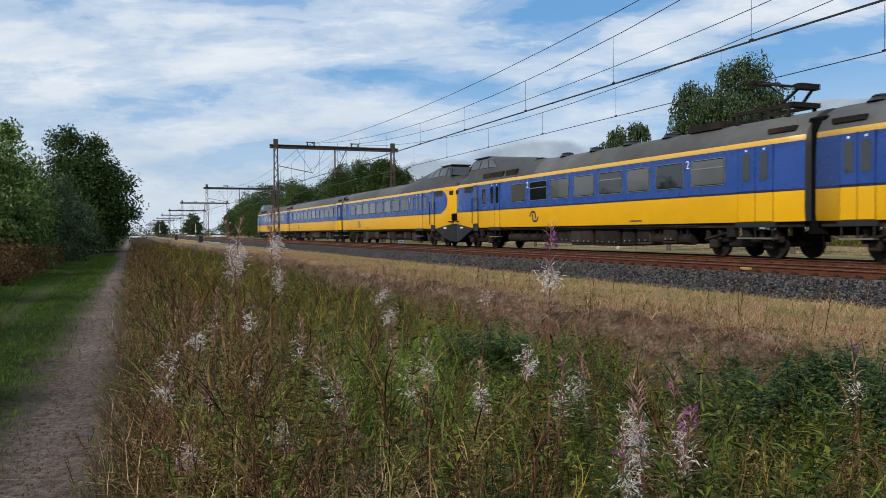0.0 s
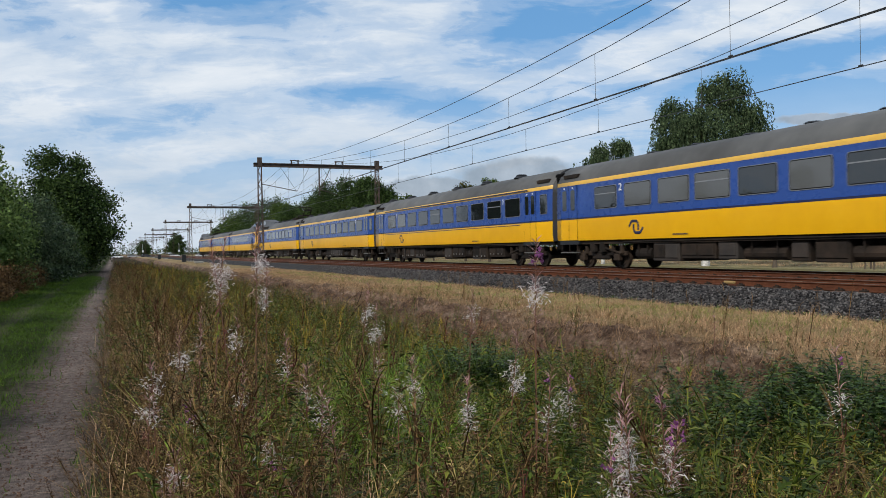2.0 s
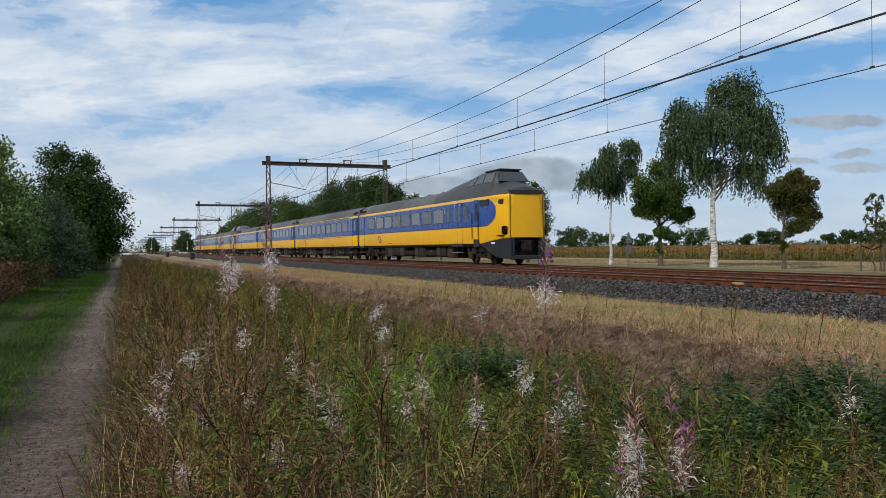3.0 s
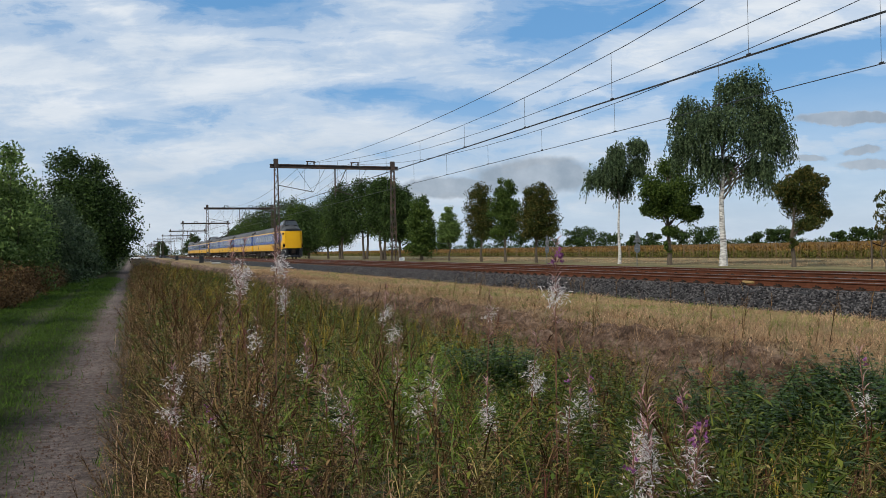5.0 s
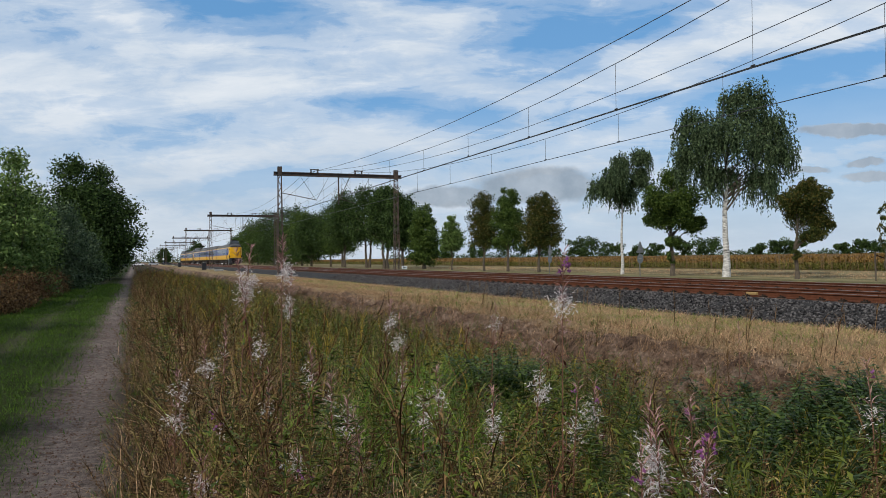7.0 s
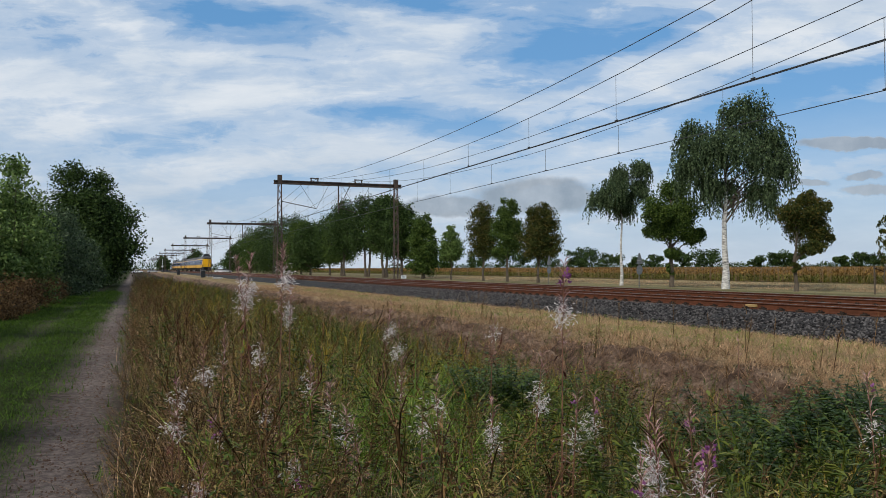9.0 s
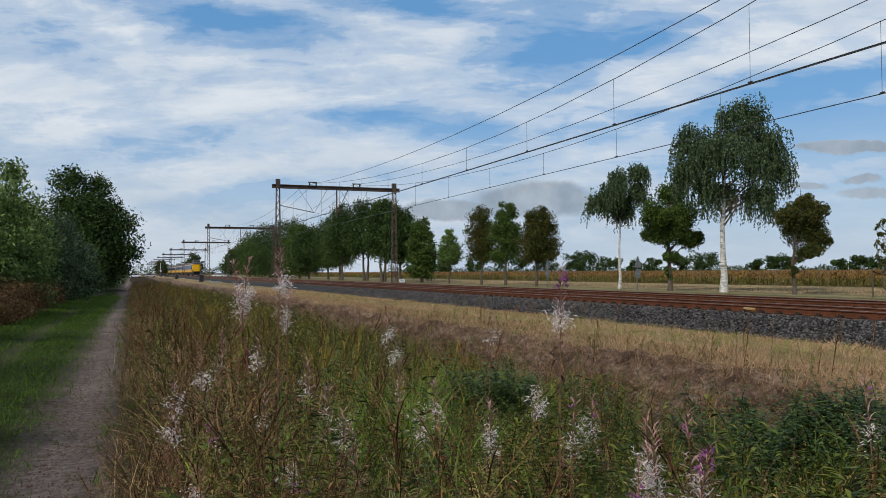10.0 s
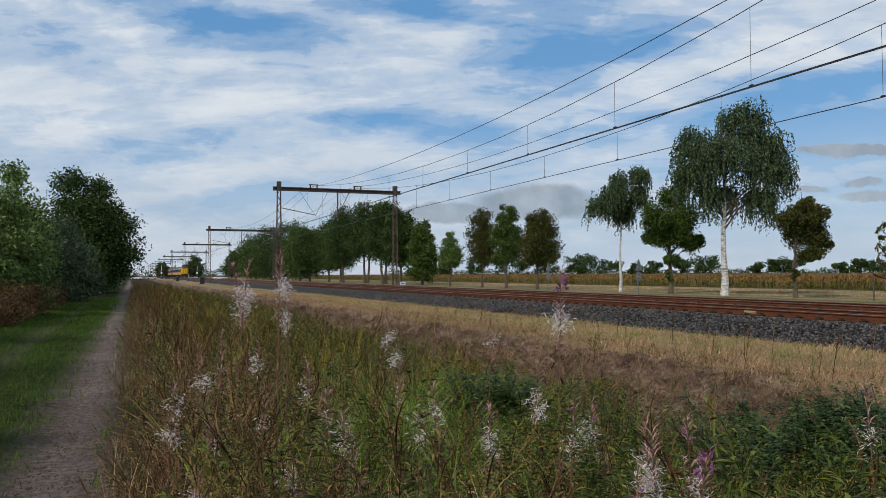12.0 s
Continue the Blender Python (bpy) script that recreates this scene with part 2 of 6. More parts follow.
BRAMBLE = surface("bramble_leaf", [(0.0054, 0.0135, 0.0027), (0.0260, 0.0560, 0.0110), (0.0840, 0.1260, 0.0280)], 1.0, 0.5, island=0.75, translucent=0.12, spec=0.12)
BROWN_HERB = surface("withered_herb", [(0.0174, 0.0092, 0.0041), (0.0936, 0.0528, 0.0226), (0.2348, 0.1439, 0.0632)], 1.0, 0.8, island=0.75, translucent=0.12, spec=0.12)
RED_HERB = surface("reddened_herb", [(0.0207, 0.0057, 0.0057), (0.0864, 0.0270, 0.0198), (0.1663, 0.0718, 0.0416)], 1.0, 0.7, island=0.7, translucent=0.12, spec=0.12)
GOLD_HERB = surface("goldenrod", [(0.0486, 0.0383, 0.0080), (0.2256, 0.1620, 0.0252), (0.4536, 0.3276, 0.0571)], 1.0, 0.7, island=0.7, translucent=0.2, spec=0.12)
RUSSET = surface("russet_grass", [(0.0500, 0.0275, 0.0150), (0.1875, 0.1075, 0.0575), (0.4000, 0.2500, 0.1438)], 0.8, 0.8, island=0.7, translucent=0.12, spec=0.1)
OLIVE = surface("olive_herb", [(0.0204, 0.0150, 0.0050), (0.1296, 0.1000, 0.0319), (0.3720, 0.2812, 0.1100)], 1.0, 0.75, island=0.75, translucent=0.12, spec=0.1)
STEM = surface("fireweed_stem", [(0.11, 0.045, 0.030), (0.20, 0.095, 0.055)], 6.0, 0.7)
FLUFF = surface("seed_fluff", [(0.55, 0.50, 0.49), (0.74, 0.70, 0.69)], 6.0, 0.9, island=0.6, translucent=0.35)
PODS = surface("seed_pod", [(0.20, 0.085, 0.085), (0.40, 0.24, 0.23)], 6.0, 0.8, island=0.7)
PETAL = surface("fireweed_petal", [(0.1600, 0.0400, 0.1500), (0.2880, 0.1000, 0.2550)], 6.0, 0.6, island=0.7, translucent=0.3)
CORN = surface("ripe_maize", [(0.0475, 0.0261, 0.0074), (0.2203, 0.1236, 0.0345), (0.4370, 0.2541, 0.0746)], 0.6, 0.75, island=0.7, translucent=0.2, spec=0.12)
CORN_GREEN = surface("maize_leaf", [(0.0253, 0.0345, 0.0069), (0.1207, 0.1288, 0.0276), (0.2875, 0.2472, 0.0633)], 0.6, 0.75, island=0.7, translucent=0.2, spec=0.12)
EARTH = surface("bare_earth", [(0.0720, 0.0428, 0.0288), (0.1224, 0.0756, 0.0504), (0.1872, 0.1198, 0.0840)], 7.0, 0.95, island=0.6, bump=0.4, spec=0.15)
CONCRETE = surface("concrete", [(0.28, 0.27, 0.25), (0.42, 0.41, 0.38)], 3.0, 0.85, bump=0.2)
CARPAINTS = [surface("car_white", [(0.70, 0.71, 0.72), (0.76, 0.77, 0.78)], 2.0, 0.25), surface("car_dark", [(0.03, 0.035, 0.045), (0.05, 0.055, 0.06)], 2.0, 0.25), surface("car_silver", [(0.38, 0.39, 0.41), (0.46, 0.47, 0.49)], 2.0, 0.3, metal=0.4)]


def glass(name, tint, rough=0.06):
    m = bpy.data.materials.new(name)
    m.use_nodes = True
    m.node_tree.nodes.clear()
    n = Nodes(m.node_tree)
    co = n.add("ShaderNodeTexCoord").outputs["Object"]
    wave = n.add("ShaderNodeBump", {"Height": n.noise(co, 1.4, 2.0), "Strength": 0.12, "Distance": 0.05}).outputs[0]
    b = n.add("ShaderNodeBsdfPrincipled", {"Base Color": (*tint, 1), "Roughness": rough, "IOR": 1.6, "Specular IOR Level": 0.8, "Normal": wave})
    n.add("ShaderNodeOutputMaterial", {0: b.outputs[0]})
    return m


TINTED = glass("tinted_window", (0.008, 0.010, 0.012), 0.04)
BLIND = glass("window_with_blind", (0.070, 0.072, 0.072), 0.10)


def lamp_red():
    m = bpy.data.materials.new("tail_light_red")
    m.use_nodes = True
    b = m.node_tree.nodes["Principled BSDF"]
    b.inputs["Base Color"].default_value = (0.10, 0.01, 0.01, 1)
    b.inputs["Emission Color"].default_value = (1.0, 0.06, 0.03, 1)
    b.inputs["Emission Strength"].default_value = 0.0
    return m


TAIL_RED = lamp_red()


# ---- mesh helpers ----
def thing(name, label, category, group="", kind="", at=(0, 0, 0)):
    ob = new(name)
    ob.empty_display_size = 0.2
    ob.location = at
    return tagged(ob, label, category, group, kind)


def link_mesh(name, verts, faces, material, parent=None, label="", smooth=False, mats=None, ids=None):
    me = bpy.data.meshes.new(name)
    me.from_pydata(verts, [], faces)
    for m in (mats or [material]):
        me.materials.append(m)
    if ids is not None:
        me.polygons.foreach_set("material_index", ids)
    if smooth:
        me.polygons.foreach_set("use_smooth", [True] * len(me.polygons))
    me.update()
    ob = new(name, me)
    if parent:
        ob.parent = parent
    if label:
        ob["label"] = label
    return ob


def part(name, bm, material, parent, label="", smooth=False):
    me = bpy.data.meshes.new(name)
    bm.to_mesh(me)
    bm.free()
    me.materials.append(material)
    if smooth:
        me.polygons.foreach_set("use_smooth", [True] * len(me.polygons))
    ob = new(name, me)
    if parent:
        ob.parent = parent
    if label:
        ob["label"] = label
    return ob


def add_box(bm, x0, x1, y0, y1, z0, z1, bevel=0.0):
    r = bmesh.ops.create_cube(bm, size=1.0)
    m = Matrix.Translation(((x0 + x1) / 2, (y0 + y1) / 2, (z0 + z1) / 2)) @ Matrix.Diagonal((x1 - x0, y1 - y0, z1 - z0, 1))
    bmesh.ops.transform(bm, matrix=m, verts=r["verts"])
    if bevel:
        edges = list({e for v in r["verts"] for e in v.link_edges})
        bmesh.ops.bevel(bm, geom=edges, offset=bevel, segments=1, affect="EDGES")


def add_tube(bm, a, b, r0, r1=None, sides=8):
    a, b = Vector(a), Vector(b)
    d = b - a
    m = Matrix.Translation((a + b) / 2) @ d.to_track_quat("Z", "Y").to_matrix().to_4x4()
    bmesh.ops.create_cone(bm, cap_ends=True, segments=sides, radius1=r0, radius2=r0 if r1 is None else r1, depth=d.length, matrix=m)


def box_part(name, dims, material, parent, label="", bevel=0.0):
    bm = bmesh.new()
    add_box(bm, *dims, bevel=bevel)
    return part(name, bm, material, parent, label)


def tube_part(name, a, b, r, material, parent, label="", r1=None, sides=8):
    bm = bmesh.new()
    add_tube(bm, a, b, r, r1, sides)
    return part(name, bm, material, parent, label, smooth=False)


def wire_curve(name, points, radius, material, parent, label=""):
    cu = bpy.data.curves.new(name, "CURVE")
    cu.dimensions, cu.bevel_depth, cu.bevel_resolution = "3D", radius, 1
    sp = cu.splines.new("POLY")
    sp.points.add(len(points) - 1)
    for p, q in zip(sp.points, points):
        p.co = (*q, 1)
    cu.materials.append(material)
    ob = new(name, cu)
    ob.parent = parent
    if label:
        ob["label"] = label
    return ob


def mass(name, verts, faces4, material, label, category, kind="stuff", parent=None, tris=False, smooth=False):
    """One object from big arrays: verts (n, 3), faces (m, 4) or (m, 3)."""
    me = bpy.data.meshes.new(name)
    k = faces4.shape[1]
    me.vertices.add(len(verts))
    me.vertices.foreach_set("co", verts.astype(np.float32).ravel())
    me.loops.add(faces4.size)
    me.loops.foreach_set("vertex_index", faces4.astype(np.int32).ravel())
    me.polygons.add(len(faces4))
    me.polygons.foreach_set("loop_start", np.arange(0, faces4.size, k, dtype=np.int32))
    me.polygons.foreach_set("loop_total", np.full(len(faces4), k, dtype=np.int32))
    if smooth:
        me.polygons.foreach_set("use_smooth", np.ones(len(faces4), dtype=bool))
    me.materials.append(material)
    me.update(calc_edges=True)
    me.validate()
    ob = new(name, me)
    if parent:
        ob.parent = parent
        if label:
            ob["label"] = label
        if kind:
            ob["kind"] = kind
        return ob
    return tagged(ob, label, category, "", kind)


def scatter(template, at, turn, size, lean=None):
    """Repeat a template (verts, faces) at places with turns about z and sizes, into one pair of arrays."""
    tv, tf = template
    c, s = np.cos(turn)[:, None], np.sin(turn)[:, None]
    size = size if size.ndim == 2 else np.repeat(size[:, None], 3, 1)
    x = tv[None, :, 0] * size[:, :1]
    y = tv[None, :, 1] * size[:, 1:2]
    z = tv[None, :, 2] * size[:, 2:3]
    if lean is not None:
        x = x + z * lean[:, :1]
        y = y + z * lean[:, 1:2]
    v = np.stack([x * c - y * s + at[:, :1], x * s + y * c + at[:, 1:2], z + at[:, 2:3]], -1).reshape(-1, 3)
    f = (tf[None] + (np.arange(len(at)) * len(tv))[:, None, None]).reshape(-1, tf.shape[1])
    return v, f


def merge(pairs):
    vs, fs, k = [], [], 0
    for v, f in pairs:
        vs.append(v)
        fs.append(f + k)
        k += len(v)
    return np.concatenate(vs), np.concatenate(fs)


def blade(rng, base, turn, height, width, bend, segs=3):
    """One tapering bent blade as quads."""
    d, e = np.array([math.cos(turn), math.sin(turn), 0]), np.array([-math.sin(turn), math.cos(turn), 0])
    v = []
    for i in range(segs + 1):
        q = i / segs
        p = np.array(base) + d * bend * q * q + np.array([0, 0, height * (q - 0.18 * bend / max(height, 0.01) * q * q)])
        w = width * (1 - q) ** 0.6 + 0.0008
        v += [p - e * w / 2, p + e * w / 2]
    f = [[2 * i, 2 * i + 1, 2 * i + 3, 2 * i + 2] for i in range(segs)]
    return np.array(v), np.array(f)


def leaf(base, way, up, length, width):
    """A folded lance-shaped leaf, two quads."""
    way, up = np.array(way, float), np.array(up, float)
    way /= np.linalg.norm(way)
    side = np.cross(way, up)
    side /= np.linalg.norm(side) + 1e-9
    nrm = np.cross(side, way)
    b = np.array(base, float)
    mid, tip = b + way * length * 0.5 + nrm * length * 0.06, b + way * length - nrm * length * 0.12
    return np.array([b, mid + side * width / 2, tip, mid - side * width / 2]), np.array([[0, 1, 2, 3]])


# ---- ground ----
PROFILE = [(-900, -0.6), (-8, -0.55), (-3.2, -0.60), (-2.6, -0.66), (-2.0, -0.66), (-1.5, -0.62), (-1.0, -0.67), (-0.5, -0.70), (-0.1, -0.66), (0.6, -0.62), (2.5, -0.78), (4.5, -1.02), (6.2, -1.08), (7.5, -1.00),
           (8.15, -0.90), (8.40, -0.68), (8.9, -0.60), (9.8, -0.58), (13.0, -0.55), (14.2, -0.45), (22.2, -0.45), (24.0, -0.62), (30.0, -0.72), (34.0, -0.72), (45.0, -0.75), (64.0, -0.80), (3000, -0.8)]


def bank_edge(y):
    """How far the broken edge of the bank wanders across its line."""
    return 0.32 * np.sin(y * 0.62 + 0.4) + 0.20 * np.sin(y * 1.55 + 1.0) + 0.10 * np.sin(y * 3.7)


def ground_z(x, y):
    """Height of the ground, with its dips and the broken edge of the bank."""
    shifted = x + np.where((x > 6.2) & (x < 10.5), bank_edge(y) * np.clip(np.minimum(x - 6.2, 10.5 - x) / 1.2, 0, 1), 0)
    z = np.interp(shifted, [p[0] for p in PROFILE], [p[1] for p in PROFILE])
    bank = np.exp(-((x - 7.9) / 1.1) ** 2)
    rough = np.sin(x * 2.3 + y * 1.7) * np.sin(y * 0.9 - x) * 0.10 + np.sin(x * 5.1 - y * 3.3) * np.sin(y * 4.1 + 1.3) * 0.07 + np.sin(x * 11.3 + y * 7.1) * np.sin(y * 9.7 - x * 6.0) * 0.045
    soft = np.sin(x * 0.9 + 1.0) * np.sin(y * 0.45) * 0.03
    inside = (x > -8) & (x < 12.6)
    return z + inside * (soft + rough * (bank + 0.12))


def ground_material():
    m = bpy.data.materials.new("ground_cover")
    m.use_nodes = True
    m.node_tree.nodes.clear()
    n = Nodes(m.node_tree)
    co = n.add("ShaderNodeTexCoord").outputs["Object"]
    x = n.add("ShaderNodeSeparateXYZ", {0: co}).outputs[0]
    wander = n.math("MULTIPLY", n.math("SUBTRACT", n.noise(co, 0.8, 5.0, 0.65), 0.5), 1.3)
    near_path = n.math("LESS_THAN", x, 1.2)
    wander = n.math("MULTIPLY", wander, n.math("SUBTRACT", 1.0, n.math("MULTIPLY", near_path, 0.78)))
    pos = n.math("DIVIDE", n.math("ADD", n.math("ADD", x, wander), 10.0), 80.0, clamp=True)
    k = lambda v: (v + 10.0) / 80.0

    # near-black soil from 0.1 to 5.8: shade under the weeds put into the colour
    stops = [(k(-9), (0.020, 0.030, 0.008)), (k(-2.55), (0.022, 0.032, 0.008)), (k(-2.42), (0.085, 0.075, 0.050)), (k(-2.25), (0.085, 0.075, 0.050)), (k(-2.1), (0.022, 0.032, 0.008)), (k(-1.10), (0.026, 0.034, 0.010)),
             (k(-0.96), (0.080, 0.062, 0.055)), (k(-0.62), (0.132, 0.106, 0.096)), (k(-0.28), (0.105, 0.084, 0.074)), (k(-0.18), (0.050, 0.040, 0.022)), (k(0.1), (0.030, 0.022, 0.012)), (k(5.8), (0.034, 0.026, 0.013)), (k(6.9), (0.080, 0.055, 0.036)), (k(8.5), (0.105, 0.073, 0.050)),
             (k(9.1), (0.200, 0.145, 0.078)), (k(13.2), (0.215, 0.165, 0.085)), (k(24.0), (0.10, 0.095, 0.040)), (k(29.5), (0.14, 0.13, 0.065)), (k(30.0), (0.26, 0.25, 0.23)), (k(33.8), (0.26, 0.25, 0.23)),
             (k(34.3), (0.15, 0.135, 0.06)), (k(44.0), (0.190, 0.160, 0.085)), (k(63.0), (0.205, 0.175, 0.095)), (k(66.0), (0.08, 0.06, 0.025))]
    colour = n.ramp(pos, stops)
    swath = n.add("ShaderNodeMapping", {"Vector": co, "Scale": (0.6, 0.015, 1.0)}).outputs[0]
    grain = n.ramp(n.noise(co, 14.0, 8.0, 0.7), [(0.30, 0.40), (0.5, 1.0), (0.72, 1.7)])
    blotch = n.ramp(n.noise(co, 0.55, 5.0, 0.6), [(0.3, 0.75), (0.7, 1.25)])
    # dark humus and pale sand laid bare in patches on the broken bank; the dark also paints in shade of overhanging
    # grass
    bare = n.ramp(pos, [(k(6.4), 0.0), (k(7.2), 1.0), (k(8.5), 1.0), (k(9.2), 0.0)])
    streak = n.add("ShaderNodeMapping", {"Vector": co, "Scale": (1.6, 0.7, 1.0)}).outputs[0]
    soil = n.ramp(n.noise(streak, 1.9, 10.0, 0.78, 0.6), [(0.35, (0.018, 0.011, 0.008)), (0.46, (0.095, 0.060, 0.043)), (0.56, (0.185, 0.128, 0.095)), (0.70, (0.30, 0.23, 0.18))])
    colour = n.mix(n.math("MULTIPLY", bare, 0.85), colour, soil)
    colour = n.mix(1.0, colour, grain, "MULTIPLY")
    colour = n.mix(1.0, colour, blotch, "MULTIPLY")
    colour = n.mix(1.0, colour, n.ramp(n.noise(swath, 1.0, 3.0, 0.6), [(0.35, 0.68), (0.65, 1.3)]), "MULTIPLY")
    b = n.add("ShaderNodeBsdfPrincipled", {"Base Color": colour, "Roughness": 0.95, "Specular IOR Level": 0.06})
    relief = n.math("ADD", n.math("MULTIPLY", n.noise(co, 9.0, 8.0, 0.7), 1.0), n.math("MULTIPLY", n.noise(co, 60.0, 3.0, 0.6), 0.4))
    n.tree.links.new(n.add("ShaderNodeBump", {"Height": relief, "Strength": 1.0, "Distance": 0.09}).outputs[0], b.inputs["Normal"])
    n.add("ShaderNodeOutputMaterial", {0: b.outputs[0]})
    return m


def build_ground():
    xs = np.unique(np.concatenate([[-900, -300, -100, -40, -20], np.arange(-10, -3, 0.8), np.arange(-3, 6.8, 0.16), np.arange(6.8, 9.8, 0.08), np.arange(9.8, 13.4, 0.16), np.arange(13.4, 26, 0.8), [28, 30, 32, 34, 38, 45, 55, 64, 80, 120, 200, 400, 900, 3000]]))
    ys = np.unique(np.concatenate([[-600, -200, -60, -20, -8], np.arange(-4, 4, 0.22), np.arange(4, 24, 0.10), np.arange(24, 45, 0.22), np.arange(45, 120, 1.5), np.geomspace(120, 4000, 24)]))
    gx, gy = np.meshgrid(xs, ys)
    v = np.stack([gx, gy, ground_z(gx, gy)], -1).reshape(-1, 3)
    i, j = np.meshgrid(np.arange(len(xs) - 1), np.arange(len(ys) - 1))
    a = (j * len(xs) + i).ravel()
    f = np.stack([a, a + 1, a + len(xs) + 1, a + len(xs)], 1)
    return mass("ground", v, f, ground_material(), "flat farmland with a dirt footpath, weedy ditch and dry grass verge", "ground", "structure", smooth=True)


build_ground()

# ---- railway ----
NEAR_X, FAR_X = 16.03, 20.13
TRACK_Y0, TRACK_Y1 = -60.0, 1500.0


def build_ballast():
    prof = [(12.75, -0.60), (13.1, -0.52), (13.7, -0.33), (14.25, -0.20), (14.9, -0.185), (18.0, -0.20), (21.3, -0.185), (22.0, -0.20), (23.3, -0.60), (23.6, -0.70)]
    ys = np.concatenate([np.arange(TRACK_Y0, 60, 0.5), np.arange(60, 200, 4.0), np.geomspace(200, TRACK_Y1, 20)])
    rng = np.random.default_rng(5)
    v = [(x + rng.normal(0, 0.03), y, z + rng.normal(0, 0.012)) for y in ys for x, z in prof]
    k = len(prof)
    f = [(j * k + i, j * k + i + 1, (j + 1) * k + i + 1, (j + 1) * k + i) for j in range(len(ys) - 1) for i in range(k - 1)]
    tagged(link_mesh("ballast", v, f, BALLAST), "bed of dark grey crushed stone under two tracks", "ballast", kind="structure")


def stone_template(rng):
    bm = bmesh.new()
    bmesh.ops.create_cube(bm, size=0.68)
    bmesh.ops.triangulate(bm, faces=bm.faces)
    v = np.array([w.co[:] for w in bm.verts]) * rng.uniform(0.55, 1.25, (len(bm.verts), 3)) * np.array([1.15, 0.9, 0.8])
    turn = np.array(Euler((0.6, 0.5, 0.0)).to_matrix())
    v = v @ turn.T
    f = np.array([[w.index for w in q.verts] for q in bm.faces])
    bm.free()
    return v, f


def build_stones():
    rng = np.random.default_rng(11)
    pairs = []
    for q in range(4):
        n = 7500
        y = 4 + 52 * rng.random(n) ** 1.35
        x = rng.uniform(12.95, 14.80, n)
        z = np.interp(x, [12.75, 13.1, 13.7, 14.25, 14.9, 15.3], [-0.60, -0.52, -0.33, -0.20, -0.185, -0.185]) + rng.uniform(-0.01, 0.025, n)
        pairs.append(scatter(stone_template(rng), np.stack([x, y, z], 1), rng.uniform(0, 6.28, n), rng.uniform(0.040, 0.078, n)))
    v, f = merge(pairs)
    mass("ballast_stones", v, f, STONE, "loose grey crushed ballast stones on the shoulder", "stones")


def build_track(name, cx, label):
    track = thing(name, label, "railway track", "tracks", "structure")
    prof = [(-0.075, -0.172), (0.075, -0.172), (0.075, -0.155), (0.012, -0.135), (0.010, -0.045), (0.036, -0.030), (0.036, -0.006), (0.030, 0.0), (-0.030, 0.0), (-0.036, -0.006), (-0.036, -0.030), (-0.010, -0.045), (-0.012, -0.135), (-0.075, -0.155)]
    for sx in (-0.7525, 0.7525):
        ys = [TRACK_Y0, 0, 20, 60, 200, 600, TRACK_Y1]
        k = len(prof)
        v = [(cx + sx + x, y, z) for y in ys for x, z in prof]
        f, ids = [], []
        for j in range(len(ys) - 1):
            for i in range(k):
                f.append((j * k + i, j * k + (i + 1) % k, (j + 1) * k + (i + 1) % k, (j + 1) * k + i))
                ids.append(1 if i in (6, 7, 8) else 0)
        link_mesh("rail", v, f, None, track, "rust-brown steel rail with a worn top", mats=[RUST, RAILTOP], ids=ids)
    # added pale block whose colour stands in for a sun glint on the rail
    if cx == NEAR_X:
        bm = bmesh.new()
        add_box(bm, cx - 0.7525 - 0.055, cx - 0.7525 + 0.055, 15.70, 16.10, -0.13, -0.055, 0.01)
        for k in range(4):
            add_tube(bm, (cx - 0.82, 15.74 + 0.10 * k, -0.085), (cx - 0.79, 15.74 + 0.10 * k, -0.085), 0.016, sides=6)
        part("rail_glint", bm, GLINT, track, "pale yellow block standing in for a glint on the rail")
    # sleepers: the near stretch one by one, the rest joined
    bm = bmesh.new()
    add_box(bm, -1.3, 1.3, -0.125, 0.125, -0.30, -0.168, 0.012)
    first = part("sleeper", bm, SLEEPER, track)
    first.location = (cx, -5.0, 0)
    bm = bmesh.new()
    for sx in (-0.7525, 0.7525):
        for d in (-1, 1):
            add_box(bm, sx + d * 0.13 - 0.06, sx + d * 0.13 + 0.06, -0.08, 0.08, -0.172, -0.13)
            add_tube(bm, (sx + d * 0.13, 0.03, -0.14), (sx + d * 0.13, 0.03, -0.09), 0.022, sides=6)
            add_tube(bm, (sx + d * 0.13, -0.04, -0.14), (sx + d * 0.13, -0.04, -0.10), 0.022, sides=6)
    clip = part("rail_clip", bm, UNDER, track, "dark iron rail fastening")
    clip.location = (cx, -5.0, 0)
    rng = random.Random(3)
    for i in range(1, 150):
        for src in (first, clip):
            o = new(src.name.split(".")[0], src.data)
            o.parent = track
            o.location = (cx + (rng.uniform(-0.03, 0.03) if src is first else 0), -5.0 + 0.6 * i, 0)
    pairs = []
    tv = np.array([(x, y, z) for x in (-1.3, 1.3) for y in (-0.125, 0.125) for z in (-0.3, -0.172)])
    tf = np.array([(0, 1, 3, 2), (4, 6, 7, 5), (0, 4, 5, 1), (2, 3, 7, 6), (1, 5, 7, 3)])
    n = 500
    y = 85.2 + 0.6 * np.arange(n)
    pairs.append(scatter((tv, tf), np.stack([np.full(n, cx), y, np.zeros(n)], 1), np.zeros(n), np.ones(n)))
    v, f = merge(pairs)
    mass("sleepers", v, f, SLEEPER, "", "", "stuff", parent=track)


build_ballast()
build_stones()
build_track("railway_track", NEAR_X, "rusty double-headed running rails on brown sleepers, empty track")
build_track("railway_track", FAR_X, "rusty rails on brown sleepers carrying the passing train")

# ---- overhead line ----
GANTRY_Y = [1.96 + 69.33 * i for i in range(0, 12)]
